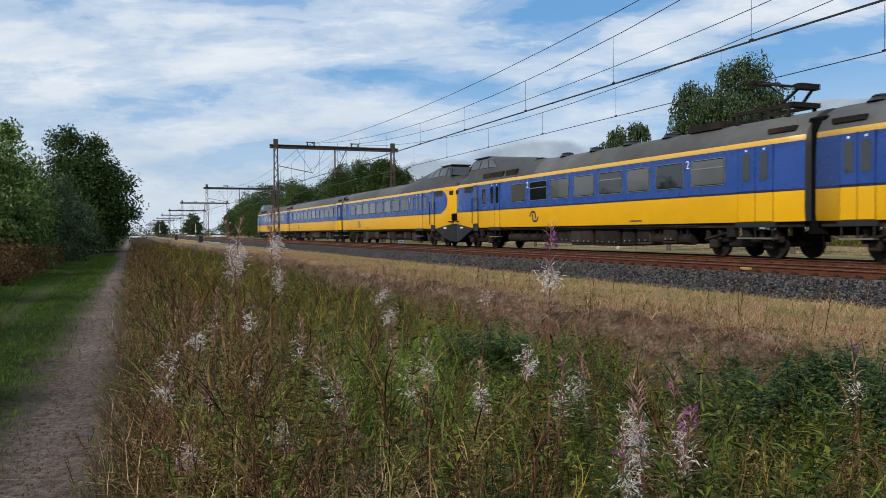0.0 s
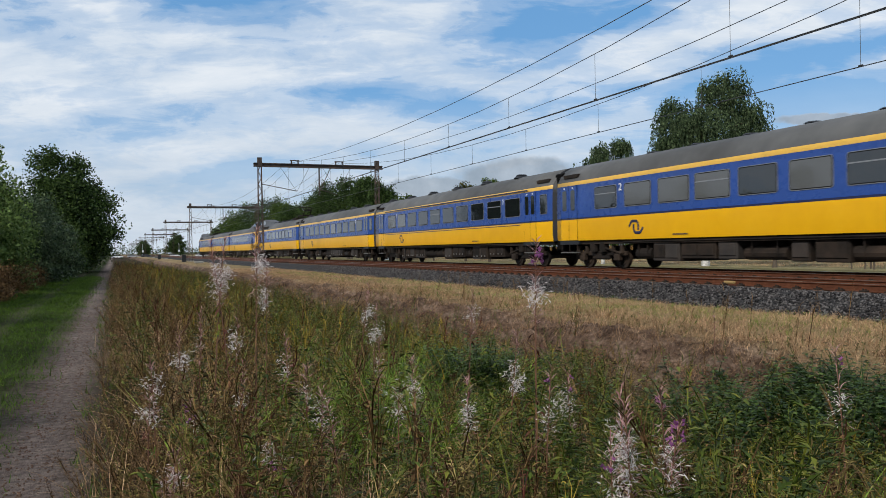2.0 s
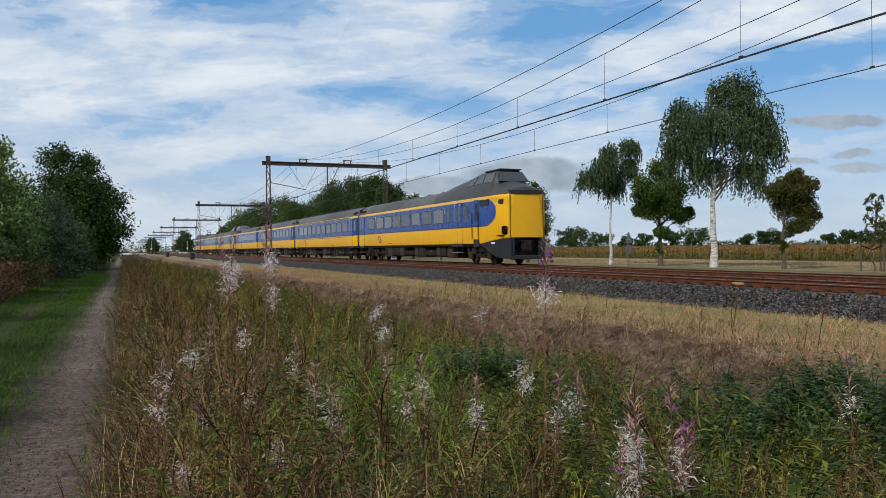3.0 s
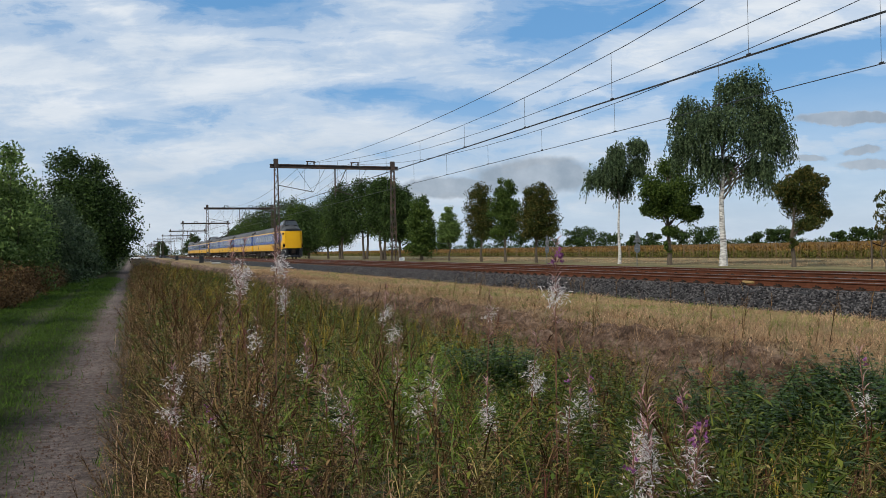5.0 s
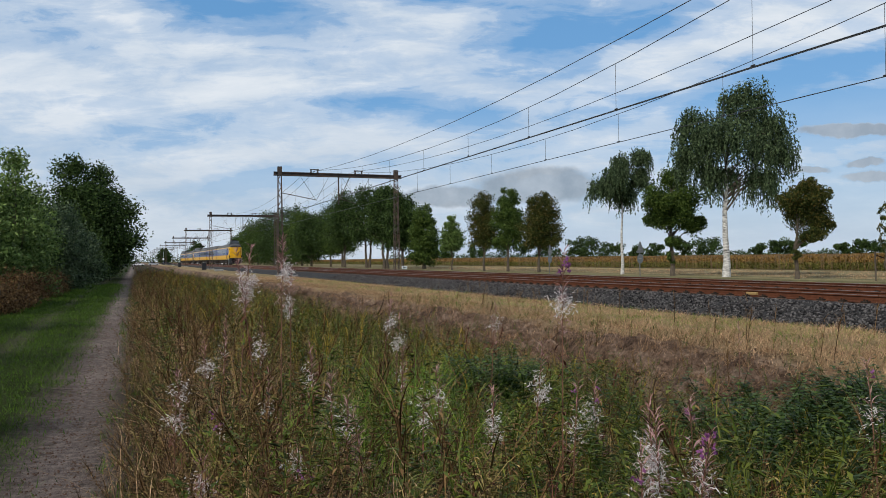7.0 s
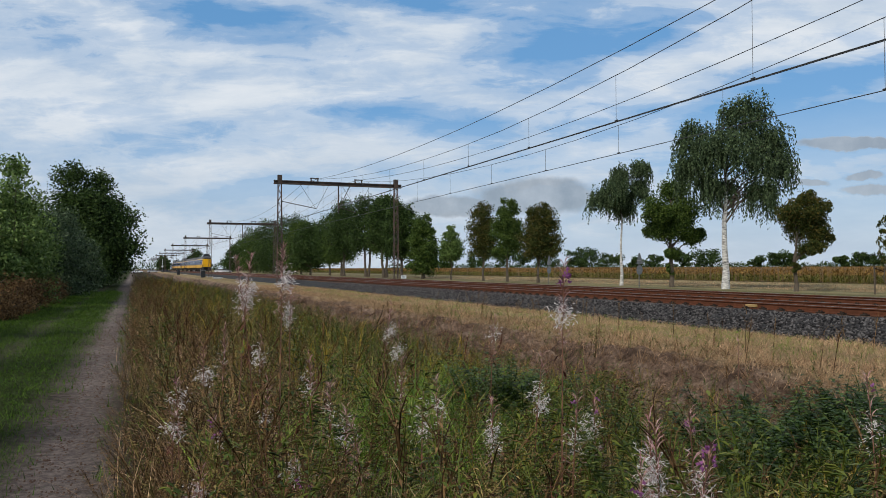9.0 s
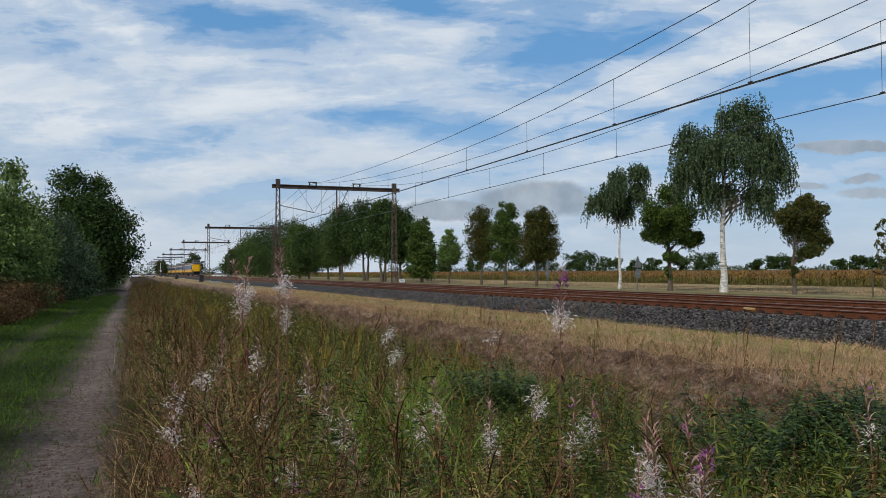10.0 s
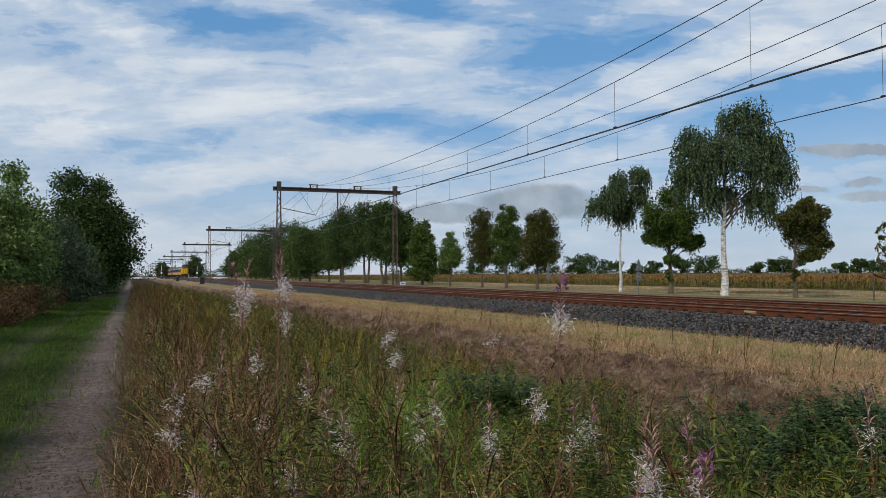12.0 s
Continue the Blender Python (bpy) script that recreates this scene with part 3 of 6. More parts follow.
POST_L, POST_R = 12.5, 23.79


def lattice_post(px, g):
    """A lattice mast of four angle irons with zigzag lacing."""
    bm = bmesh.new()
    for sx, sy in itertools.product((-1, 1), (-1, 1)):
        w0, w1 = 0.24, 0.15
        add_tube(bm, (px + sx * w0, sy * w0, -0.8), (px + sx * w1, sy * w1, 9.1), 0.042, 0.036, 4)
    steps = 15
    for i in range(steps):
        z0, z1 = -0.2 + i * 0.61, -0.2 + (i + 1) * 0.61
        wa, wb = 0.24 - 0.09 * i / steps, 0.24 - 0.09 * (i + 1) / steps
        s = 1 if i % 2 else -1
        for q in (-1, 1):
            add_tube(bm, (px + s * wa, q * wa, z0), (px - s * wb, q * wb, z1), 0.022, sides=4)
            add_tube(bm, (px + q * wa, s * wa, z0), (px + q * wb, -s * wb, z1), 0.022, sides=4)
    add_box(bm, px - 0.19, px + 0.19, -0.19, 0.19, 8.75, 9.58)
    part("post", bm, GANTRY, g)
    box_part("footing", (px - 0.45, px + 0.45, -0.45, 0.45, -0.95, -0.42), CONCRETE, g, "pale concrete footing", 0.03)


def build_gantry():
    g = thing("catenary_gantry", "dark steel lattice portal gantry carrying the overhead line", "catenary gantry", "gantries over the railway")
    for px in (POST_L, POST_R):
        lattice_post(px, g)
    bm = bmesh.new()
    for z0, z1 in ((8.74, 8.80), (9.04, 9.10)):
        add_box(bm, POST_L - 0.55, POST_R + 0.55, -0.14, 0.14, z0, z1)
    add_box(bm, POST_L - 0.55, POST_R + 0.55, -0.03, 0.03, 8.80, 9.04)
    part("beam", bm, GANTRY, g)
    for bx in (15.75, 20.0):
        bm = bmesh.new()
        for s in (-1, 1):
            add_box(bm, bx + s * 0.32 - 0.05, bx + s * 0.32 + 0.05, -0.06, 0.06, 9.10, 9.36)
        add_box(bm, bx - 0.42, bx + 0.42, -0.08, 0.08, 9.36, 9.44)
        part("insulator_bracket", bm, GANTRY, g)
    bm = bmesh.new()
    add_tube(bm, (18.05, 0, 8.75), (18.05, 0, 6.2), 0.07, sides=6)
    add_tube(bm, (18.05, 0, 6.5), (19.15, 0, 8.75), 0.035, sides=6)
    part("drop_tube", bm, GANTRY, g)
    for a, b in (((12.7, 0, 7.15), (15.9, 0, 6.55)), ((18.05, 0, 6.75), (19.75, 0, 6.25))):
        tube_part("steady_arm", a, b, 0.035, GANTRY, g)
    for x in (15.9, 19.9):
        bm = bmesh.new()
        add_tube(bm, (x, 0, 9.3), (x - 0.05, -2.2, 8.7), 0.012, sides=4)
        add_tube(bm, (x - 1.5, 0, 8.75), (x, 0, 6.5), 0.016, sides=4)
        add_tube(bm, (x + 1.2, 0, 8.75), (x, 0, 6.5), 0.016, sides=4)
        part("hanger", bm, WIRE, g)
    return g


def sag(y, z_mid, k_back, k_fore, mid=36.6):
    """Height of a wire hanging between gantries; each span like the one beside the camera."""
    d = (y - mid + 34.665) % 69.33 - 34.665
    return z_mid + (k_back if d < 0 else k_fore) * d * d


def build_wires():
    runs = [("near track", 15.9, 6.13, 7.28, 0.00175, 0.0026), ("far track", 19.9, 5.97, 7.07, 0.00185, 0.0022)]
    for where, x, zc, zm, kf, kb in runs:
        line = thing("overhead_line", "dark contact wire hung from a sagging carrier over the " + where, "overhead wire", "overhead lines")
        ys = [-67 + 69.33 / 14 * i for i in range(14 * 8 + 1)]
        near = lambda y: kb if y < 36.6 else kf
        wire_curve("contact_wire", [(x, y, zc) for y in (-67, 0, 71.3, 300, 780)], 0.016, WIRE, line)
        wire_curve("carrier_wire", [(x, y, sag(y, zm, near(y), kf)) for y in ys], 0.013, WIRE, line)
        if x < 18:
            wire_curve("contact_wire", [(x + 0.12, y, zc + 0.01) for y in (-67, 0, 71.3, 300, 780)], 0.013, WIRE, line)
        offset = 16.4 if x < 18 else 15.5
        for i in range(-4, 34):
            y = offset + 6.5 * i
            tube_part("dropper", (x, y, zc), (x, y, sag(y, zm, near(y), kf)), 0.009, WIRE, line, sides=4)
            tube_part("dropper_clamp", (x, y - 0.07, zc + 0.03), (x, y + 0.07, zc + 0.03), 0.03, WIRE, line, sides=5)
    for where, x, zm, kb, kf in (("near track", 15.75, 8.16, 0.0013, 0.00105), ("far track", 20.05, 8.07, 0.00151, 0.00127)):
        feeder = thing("feeder_cable", "dark bare feeder cable slung between gantries over the " + where, "overhead wire", "overhead lines")
        ys = [-67 + 69.33 / 14 * i for i in range(14 * 8 + 1)]
        wire_curve("cable", [(x, y, sag(y, zm, kb, kf, 39.0)) for y in ys], 0.014, WIRE, feeder)


_g = build_gantry()
_g.location = (0, GANTRY_Y[0], 0)
for _y in GANTRY_Y[1:]:
    copy_thing(_g, pose(0, _y, 0))
build_wires()

# ---- the train ----
HALF = 1.39


def roof_top(y, cab):
    """Height of the roof's ridge; y counts from the coupled end towards the cab."""
    if not cab:
        return 4.64
    return float(np.interp(y, [0, 16.0, 17.6, 19.4, 21.0, 22.3, 23.2, 24.2, 25.35, 25.75, 26.3, 27.0, 27.25], [4.64, 4.64, 4.70, 4.92, 5.06, 5.20, 5.29, 5.30, 5.28, 4.64, 4.48, 4.30, 4.17]))


def half_width(y, cab):
    if not cab:
        return HALF
    return float(np.interp(y, [0, 25.2, 26.0, 26.5, 26.85, 27.08, 27.2, 27.25], [HALF, HALF, 1.38, 1.35, 1.29, 1.21, 1.12, 1.06]))


def body_section(y, cab):
    """Half outline of the body, from the sill to the ridge: (x, z) with a band for each stretch."""
    w, top = half_width(y, cab), roof_top(y, cab)
    sill = 1.19 if not cab else float(np.interp(y, [0, 24.6, 27.25], [1.19, 1.17, 1.47]))
    pts = [(w - 0.03, sill), (w, 1.45 if sill < 1.4 else sill + 0.08), (w, 2.12), (w, 2.19)]
    pts += [(w - 0.04 * (k / 16) ** 3, 2.19 + 1.44 * k / 16) for k in range(1, 17)] + [(w - 0.065, 3.80)]
    s = (w - 0.065) / (HALF - 0.065)
    raised = top - 4.64
    for q, (a, h) in enumerate(((1.24, 3.95), (1.10, 4.18), (0.86, 4.40), (0.55, 4.55), (0.25, 4.62), (0.0, 4.64))):
        if raised > 0:
            # the raised cab: steep flanks leaning in to a flat crown
            full = min(1.0, raised / 0.64)
            ca, ch = ((1.26, 3.98), (1.18, 4.28), (1.04, 4.60), (0.82, 5.12), (0.58, 5.27), (0.0, 5.30))[q]
            pts.append(((a + (ca - a) * full) * s, h + (ch - h) * full))
        else:
            pts.append((a * s, h + (top - 4.64) * (h - 3.8) / 0.84))
    return pts


def build_body(car, length, cab, nose_yellow):
    """The painted shell: one skin with its bands of colour."""
    ys = list(np.linspace(0.20, 15.9, 9)) + list(np.arange(16.5, 24.6, 0.5)) if cab else list(np.linspace(0.20, length - 0.20, 12))
    if cab:
        ys += list(np.arange(24.6, 27.2, 0.06)) + [27.25]
    verts, faces, ids = [], [], []
    cols = []
    for y in ys:
        half = body_section(y, cab)
        ring = half + [(-x, z) for x, z in half[-2::-1]]
        cols = len(ring)
        verts += [(x, y, z) for x, z in ring]
    mats = [YELLOW, NAVY, BLUE, CREAM, ROOF, SKIRT, DOME]
    for j in range(len(ys) - 1):
        ym = (ys[j] + ys[j + 1]) / 2
        for i in range(cols - 1):
            faces.append((j * cols + i, j * cols + i + 1, (j + 1) * cols + i + 1, (j + 1) * cols + i))
            b = min(i, cols - 2 - i)
            zm = (verts[j * cols + i][2] + verts[j * cols + i + 1][2]) / 2
            m = 0 if b < 2 else 1 if b == 2 else 2 if b < 19 else 3 if b == 19 else 6 if cab and ym > 17.2 else 4
            if cab and nose_yellow and b < 20 and ym > 24.75:
                m = 0
            ids.append(m)
    for j, flip in ((0, False), (len(ys) - 1, True)):
        ring = [j * cols + i for i in range(cols)]
        if cab and flip:
            # the yellow front, and the dark cap above it
            faces.append(tuple(ring[:21] + ring[-21:]))
            faces.append(tuple(ring[20:cols - 20]))
            ids += [0 if nose_yellow else 2, 6]
        else:
            faces.append(tuple(ring if flip else ring[::-1]))
            ids.append(5)
    ob = link_mesh("body_shell", verts, faces, None, car, "yellow lower side, blue window band and dark grey roof", mats=mats, ids=ids, smooth=True)
    if cab and nose_yellow:
        for s in (-1, 1):
            v, f = [], []
            steps = 40
            for k in range(steps + 1):
                z = 2.125 + 1.485 * k / steps
                end = 26.30 - 1.15 * abs((z - 2.90) / 0.80) ** 2.6
                for i in range(9):
                    y = 24.7 + (end - 24.7) * i / 8
                    w = half_width(y, True) - 0.04 * ((z - 2.19) / 1.44) ** 3 + 0.006
                    v.append((s * w, y, z))
            for k in range(steps):
                for i in range(8):
                    f.append((k * 9 + i, k * 9 + i + 1, k * 9 + i + 10, k * 9 + i + 9))
            link_mesh("blue_end_panel", v, f, BLUE, car, "rounded end of the blue window band", smooth=True)
    return ob


def rounded_panel(bm, x, y0, y1, z0, z1, r, depth):
    """A thin panel with rounded corners, standing in the plane x = const, proud by depth."""
    ring = []
    for cy, cz, a0 in ((y1 - r, z1 - r, 0), (y0 + r, z1 - r, 90), (y0 + r, z0 + r, 180), (y1 - r, z0 + r, 270)):
        for k in range(4):
            a = radians(a0 + 30 * k)
            ring.append((cy + r * math.cos(a), cz + r * math.sin(a)))
    s = 1 if x > 0 else -1
    inner = [bm.verts.new((x, y, z)) for y, z in ring]
    outer = [bm.verts.new((x + s * depth, y, z)) for y, z in ring]
    n = len(ring)
    bm.faces.new(outer if s > 0 else outer[::-1])
    for i in range(n):
        q = (inner[i], inner[(i + 1) % n], outer[(i + 1) % n], outer[i])
        bm.faces.new(q if s > 0 else q[::-1])


def window(car, x, y0, y1, z0=2.48, z1=3.42, material=None, vent=False):
    s = 1 if x > 0 else -1
    bm = bmesh.new()
    rounded_panel(bm, x, y0, y1, z0, z1, 0.09, 0.018)
    w = part("window", bm, FRAME, car)
    bm = bmesh.new()
    rounded_panel(bm, x + s * 0.008, y0 + 0.05, y1 - 0.05, z0 + 0.05, z1 - 0.05, 0.06, 0.016)
    part("pane", bm, material or TINTED, w)
    bm = bmesh.new()
    rounded_panel(bm, x + s * 0.004, y0 + 0.022, y1 - 0.022, z0 + 0.022, z1 - 0.022, 0.075, 0.017)
    part("gasket", bm, RUBBER, w, "black rubber gasket")
    if vent:
        box_part("vent_bar", (min(x + s * 0.02, x + s * 0.035), max(x + s * 0.02, x + s * 0.035), y0 + 0.05, y1 - 0.05, z1 - 0.34, z1 - 0.30), FRAME, w)


def door(car, x, y0, y1, glazed=True):
    """Double-leaf entrance: two plug leaves, a narrow pane in each, and the step below."""
    s = 1 if x > 0 else -1
    mid = (y0 + y1) / 2
    for a, b in ((y0, mid - 0.012), (mid + 0.012, y1)):
        lo = box_part("door_leaf", (min(x, x + s * 0.012), max(x, x + s * 0.012), a, b, 1.21, 2.115), YELLOW, car)
        box_part("upper_leaf", (min(x, x + s * 0.012), max(x, x + s * 0.012), a, b, 2.20, 3.62), BLUE, lo, "blue upper door leaf")
        bm = bmesh.new()
        c = (a + b) / 2
        rounded_panel(bm, x + s * 0.012, c - 0.17, c + 0.17, 2.52, 3.42, 0.08, 0.008)
        part("leaf_pane", bm, TINTED, lo)
        box_part("door_pictogram", (min(x + s * 0.012, x + s * 0.02), max(x + s * 0.012, x + s * 0.02), c - 0.04, c + 0.04, 3.48, 3.55), WHITE, lo)
    for y in (y0, mid, y1):
        box_part("door_seam", (min(x, x + s * 0.008), max(x, x + s * 0.008), y - 0.014, y + 0.014, 1.21, 3.64), RUBBER, car)
    step = box_part("entrance_step", (min(x - s * 0.2, x + s * 0.02), max(x - s * 0.2, x + s * 0.02), y0 - 0.1, y1 + 0.1, 1.02, 1.19), SKIRT, car)
    box_part("lower_step", (min(x - s * 0.15, x + s * 0.05), max(x - s * 0.15, x + s * 0.05), y0, y1, 0.64, 0.69), STEEL, step, "bare steel lower step")
    for y in (y0 + 0.03, mid, y1 - 0.03):
        box_part("step_hanger", (min(x - s * 0.03, x), max(x - s * 0.03, x), y - 0.02, y + 0.02, 0.69, 1.02), UNDER, step)


def bogie(car, yc):
    b = thing("bogie", "", "")
    b.parent = car
    b.location = (0, yc, 0)
    for s in (-1, 1):
        bm = bmesh.new()
        add_box(bm, s * 1.0 - 0.07, s * 1.0 + 0.07, -1.75, 1.75, 0.52, 0.72, 0.03)
        add_box(bm, s * 1.0 - 0.09, s * 1.0 + 0.09, -0.6, 0.6, 0.36, 0.62, 0.05)
        for y in (-1.25, 1.25):
            add_box(bm, s * 1.08 - 0.12, s * 1.08 + 0.12, y - 0.2, y + 0.2, 0.30, 0.62, 0.05)
            add_tube(bm, (s * 1.08, y + 0.3, 0.62), (s * 1.08, y + 0.3, 0.95), 0.10, sides=8)
            add_tube(bm, (s * 1.08, y - 0.3, 0.62), (s * 1.08, y - 0.3, 0.95), 0.10, sides=8)
        add_tube(bm, (s * 1.12, -0.35, 0.70), (s * 1.12, -0.35, 1.10), 0.2, sides=12)
        add_tube(bm, (s * 1.12, 0.35, 0.70), (s * 1.12, 0.35, 1.10), 0.2, sides=12)
        add_tube(bm, (s * 1.18, 0.5, 0.85), (s * 1.18, 1.6, 0.62), 0.045, sides=6)
        part("side_frame", bm, UNDER, b, "grimy cast side frame with springs")
        for y in (-1.25, 1.25):
            bm = bmesh.new()
            add_tube(bm, (s * 0.70, y, 0.46), (s * 0.83, y, 0.46), 0.47, 0.46, 24)
            add_tube(bm, (s * 0.83, y, 0.46), (s * 0.86, y, 0.46), 0.34, 0.30, 20)
            part("wheel", bm, UNDER, b, "dark dusty steel wheel")
    tube_part("axle_beam", (-0.7, -1.25, 0.46), (0.7, -1.25, 0.46), 0.09, UNDER, b)
    tube_part("axle_beam", (-0.7, 1.25, 0.46), (0.7, 1.25, 0.46), 0.09, UNDER, b)


def numeral(car, text, x, y, z, size=0.42):
    cu = bpy.data.curves.new("class_number", "FONT")
    cu.body, cu.size, cu.extrude, cu.align_x, cu.align_y = text, size, 0.004, "CENTER", "CENTER"
    cu.materials.append(WHITE)
    ob = new("class_number", cu)
    ob.parent = car
    s = 1 if x > 0 else -1
    ob.matrix_basis = Matrix.Translation((x + s * 0.012, y, z)) @ Euler((radians(90), 0, radians(90 * s))).to_matrix().to_4x4()
    ob["label"] = "white class number " + text


def emblem(car, x, y, z):
    """Two interlocked bent bars as a plain dark blue mark."""
    s = 1 if x > 0 else -1
    bm = bmesh.new()
    for k in (-1, 1):
        pts = [(-0.40, 0.02), (-0.24, 0.19), (0.04, 0.19), (0.13, 0.10), (0.13, -0.10)]
        pts = [(k * s * a, k * b) for a, b in pts]
        for (a0, b0), (a1, b1) in zip(pts, pts[1:]):
            add_tube(bm, (x + s * 0.006, y + 1.1 * a0, z + 1.2 * b0), (x + s * 0.006, y + 1.1 * a1, z + 1.2 * b1), 0.055, sides=6)
    bmesh.ops.scale(bm, vec=(0.25, 1, 1), verts=bm.verts, space=Matrix.Translation((-x, 0, 0)))
    part("emblem", bm, NAVY, car)


def underside(car, length, rng, cab):
    box_part("underframe", (-1.25, 1.25, 0.3, (26.0 if cab else length - 0.3), 1.02, 1.19), UNDER, car)
    box_part("centre_beam", (-0.35, 0.35, 5.2, (20.4 if cab else length - 5.2), 0.55, 1.02), UNDER, car)
    y = 5.6
    end = 20.2 if cab else length - 5.6
    while y < end:
        w = min(rng.uniform(0.6, 2.0), end - y)
        d = rng.uniform(0.0, 0.16)
        low = rng.uniform(0.27, 0.44)
        kind = rng.random()
        if kind < 0.68:
            box_part("equipment_case", (-1.20 + d, 1.20 - d, y, y + w, low, 1.03), rng.choice([EQUIP, UNDER, UNDER]), car, bevel=0.03)
            for k in range(2 if w > 1.2 else 1):
                a = y + 0.06 + k * w / 2
                b = a + w / (2 if w > 1.2 else 1) - 0.12
                box_part("case_lid", (-1.24 + d, 1.24 - d, a, b, low + 0.12, 0.95), rng.choice([EQUIP, UNDER]), car, bevel=0.02)
                for q in (0.25, 0.75):
                    tube_part("lid_latch", (-1.26 + d, a + (b - a) * q, low + 0.14), (-1.26 + d, a + (b - a) * q, low + 0.22), 0.022, STEEL, car, sides=5)
        else:
            for s in (-1, 1):
                tube_part("air_tank", (s * (0.95 - d), y, 0.62), (s * (0.95 - d), y + w, 0.62), 0.22, UNDER, car, sides=12)
                for q in (0.2, 0.8):
                    box_part("tank_strap", (s * (0.95 - d) - 0.23, s * (0.95 - d) + 0.23, y + w * q - 0.02, y + w * q + 0.02, 0.55, 1.03), UNDER, car)
        y += w + rng.uniform(0.05, 0.22)
    for s in (-1, 1):
        tube_part("cable_duct", (s * 1.27, 5.0, 1.10), (s * 1.27, (20.6 if cab else length - 5.0), 1.10), 0.035, UNDER, car, sides=6)
    for s in (-1, 1):
        n = 9
        for k in range(n):
            yy = 8.1 + k * 0.09
            box_part("stencil_mark", (min(s * HALF, s * (HALF + 0.006)), max(s * HALF, s * (HALF + 0.006)), yy, yy + 0.06, 1.30, 1.35), NAVY, car)


def roof_gear(car, length, rng, cab):
    for k in range(6):
        y = 3.0 + k * (2.6 if cab else 4.0) + 2.0
        bm = bmesh.new()
        add_tube(bm, (-0.30, y, 4.56), (-0.30, y, 4.70), 0.42, 0.26, 12)
        add_tube(bm, (-0.30, y, 4.70), (-0.30, y, 4.75), 0.30, 0.22, 12)
        part("roof_vent", bm, SKIRT, car)
    for y in (1.2, length - 1.2) if not cab else (1.2,):
        bm = bmesh.new()
        add_box(bm, -1.285, 1.285, y - 0.55, y + 0.55, 3.98, 4.13)
        part("vent_grille", bm, UNDER, car)


def gangway(car, y0, y1):
    box_part("gangway_bellows", (-1.12, 1.12, y0, y1, 0.75, 4.30), RUBBER, car, "black rubber gangway bellows", 0.06)


def side_number(car, s):
    box_part("number_bar", (min(s * 1.36, s * 1.40), max(s * 1.36, s * 1.40), 25.75, 26.15, 1.15, 1.23), WHITE, car)


def pantograph(car, y):
    p = thing("pantograph", "", "")
    p.parent = car
    p.location = (0, y, 0)
    bm = bmesh.new()
    for s in (-1, 1):
        add_box(bm, s * 0.55 - 0.05, s * 0.55 + 0.05, -1.2, 1.5, 4.86, 4.98)
        for q in (-1.0, 1.2):
            add_tube(bm, (s * 0.55, q, 4.55), (s * 0.55, q, 4.88), 0.09, 0.07, 8)
    add_box(bm, -0.6, 0.6, -1.2, -0.85, 4.85, 5.0)
    part("base_frame", bm, UNDER, p)
    bm = bmesh.new()
    for s in (-1, 1):
        add_tube(bm, (s * 0.45, -0.5, 4.95), (s * 0.28, -1.2, 5.48), 0.055, sides=6)
        add_tube(bm, (s * 0.28, -1.2, 5.48), (s * 0.34, 0.75, 5.93), 0.04, sides=6)
    add_box(bm, -0.42, 0.42, -1.34, -1.06, 5.40, 5.58)
    part("arm", bm, UNDER, p)
    bm = bmesh.new()
    for q in (0.55, 0.95):
        add_box(bm, -0.62, 0.62, q - 0.05, q + 0.05, 5.90, 5.96)
        for s in (-1, 1):
            add_tube(bm, (s * 0.60, q, 5.93), (s * 0.92, q, 5.78), 0.035, sides=6)
    part("collector_head", bm, UNDER, p)
    box_part("roof_equipment", (-0.7, 0.7, 1.9, 3.6, 4.55, 4.80), UNDER, p)


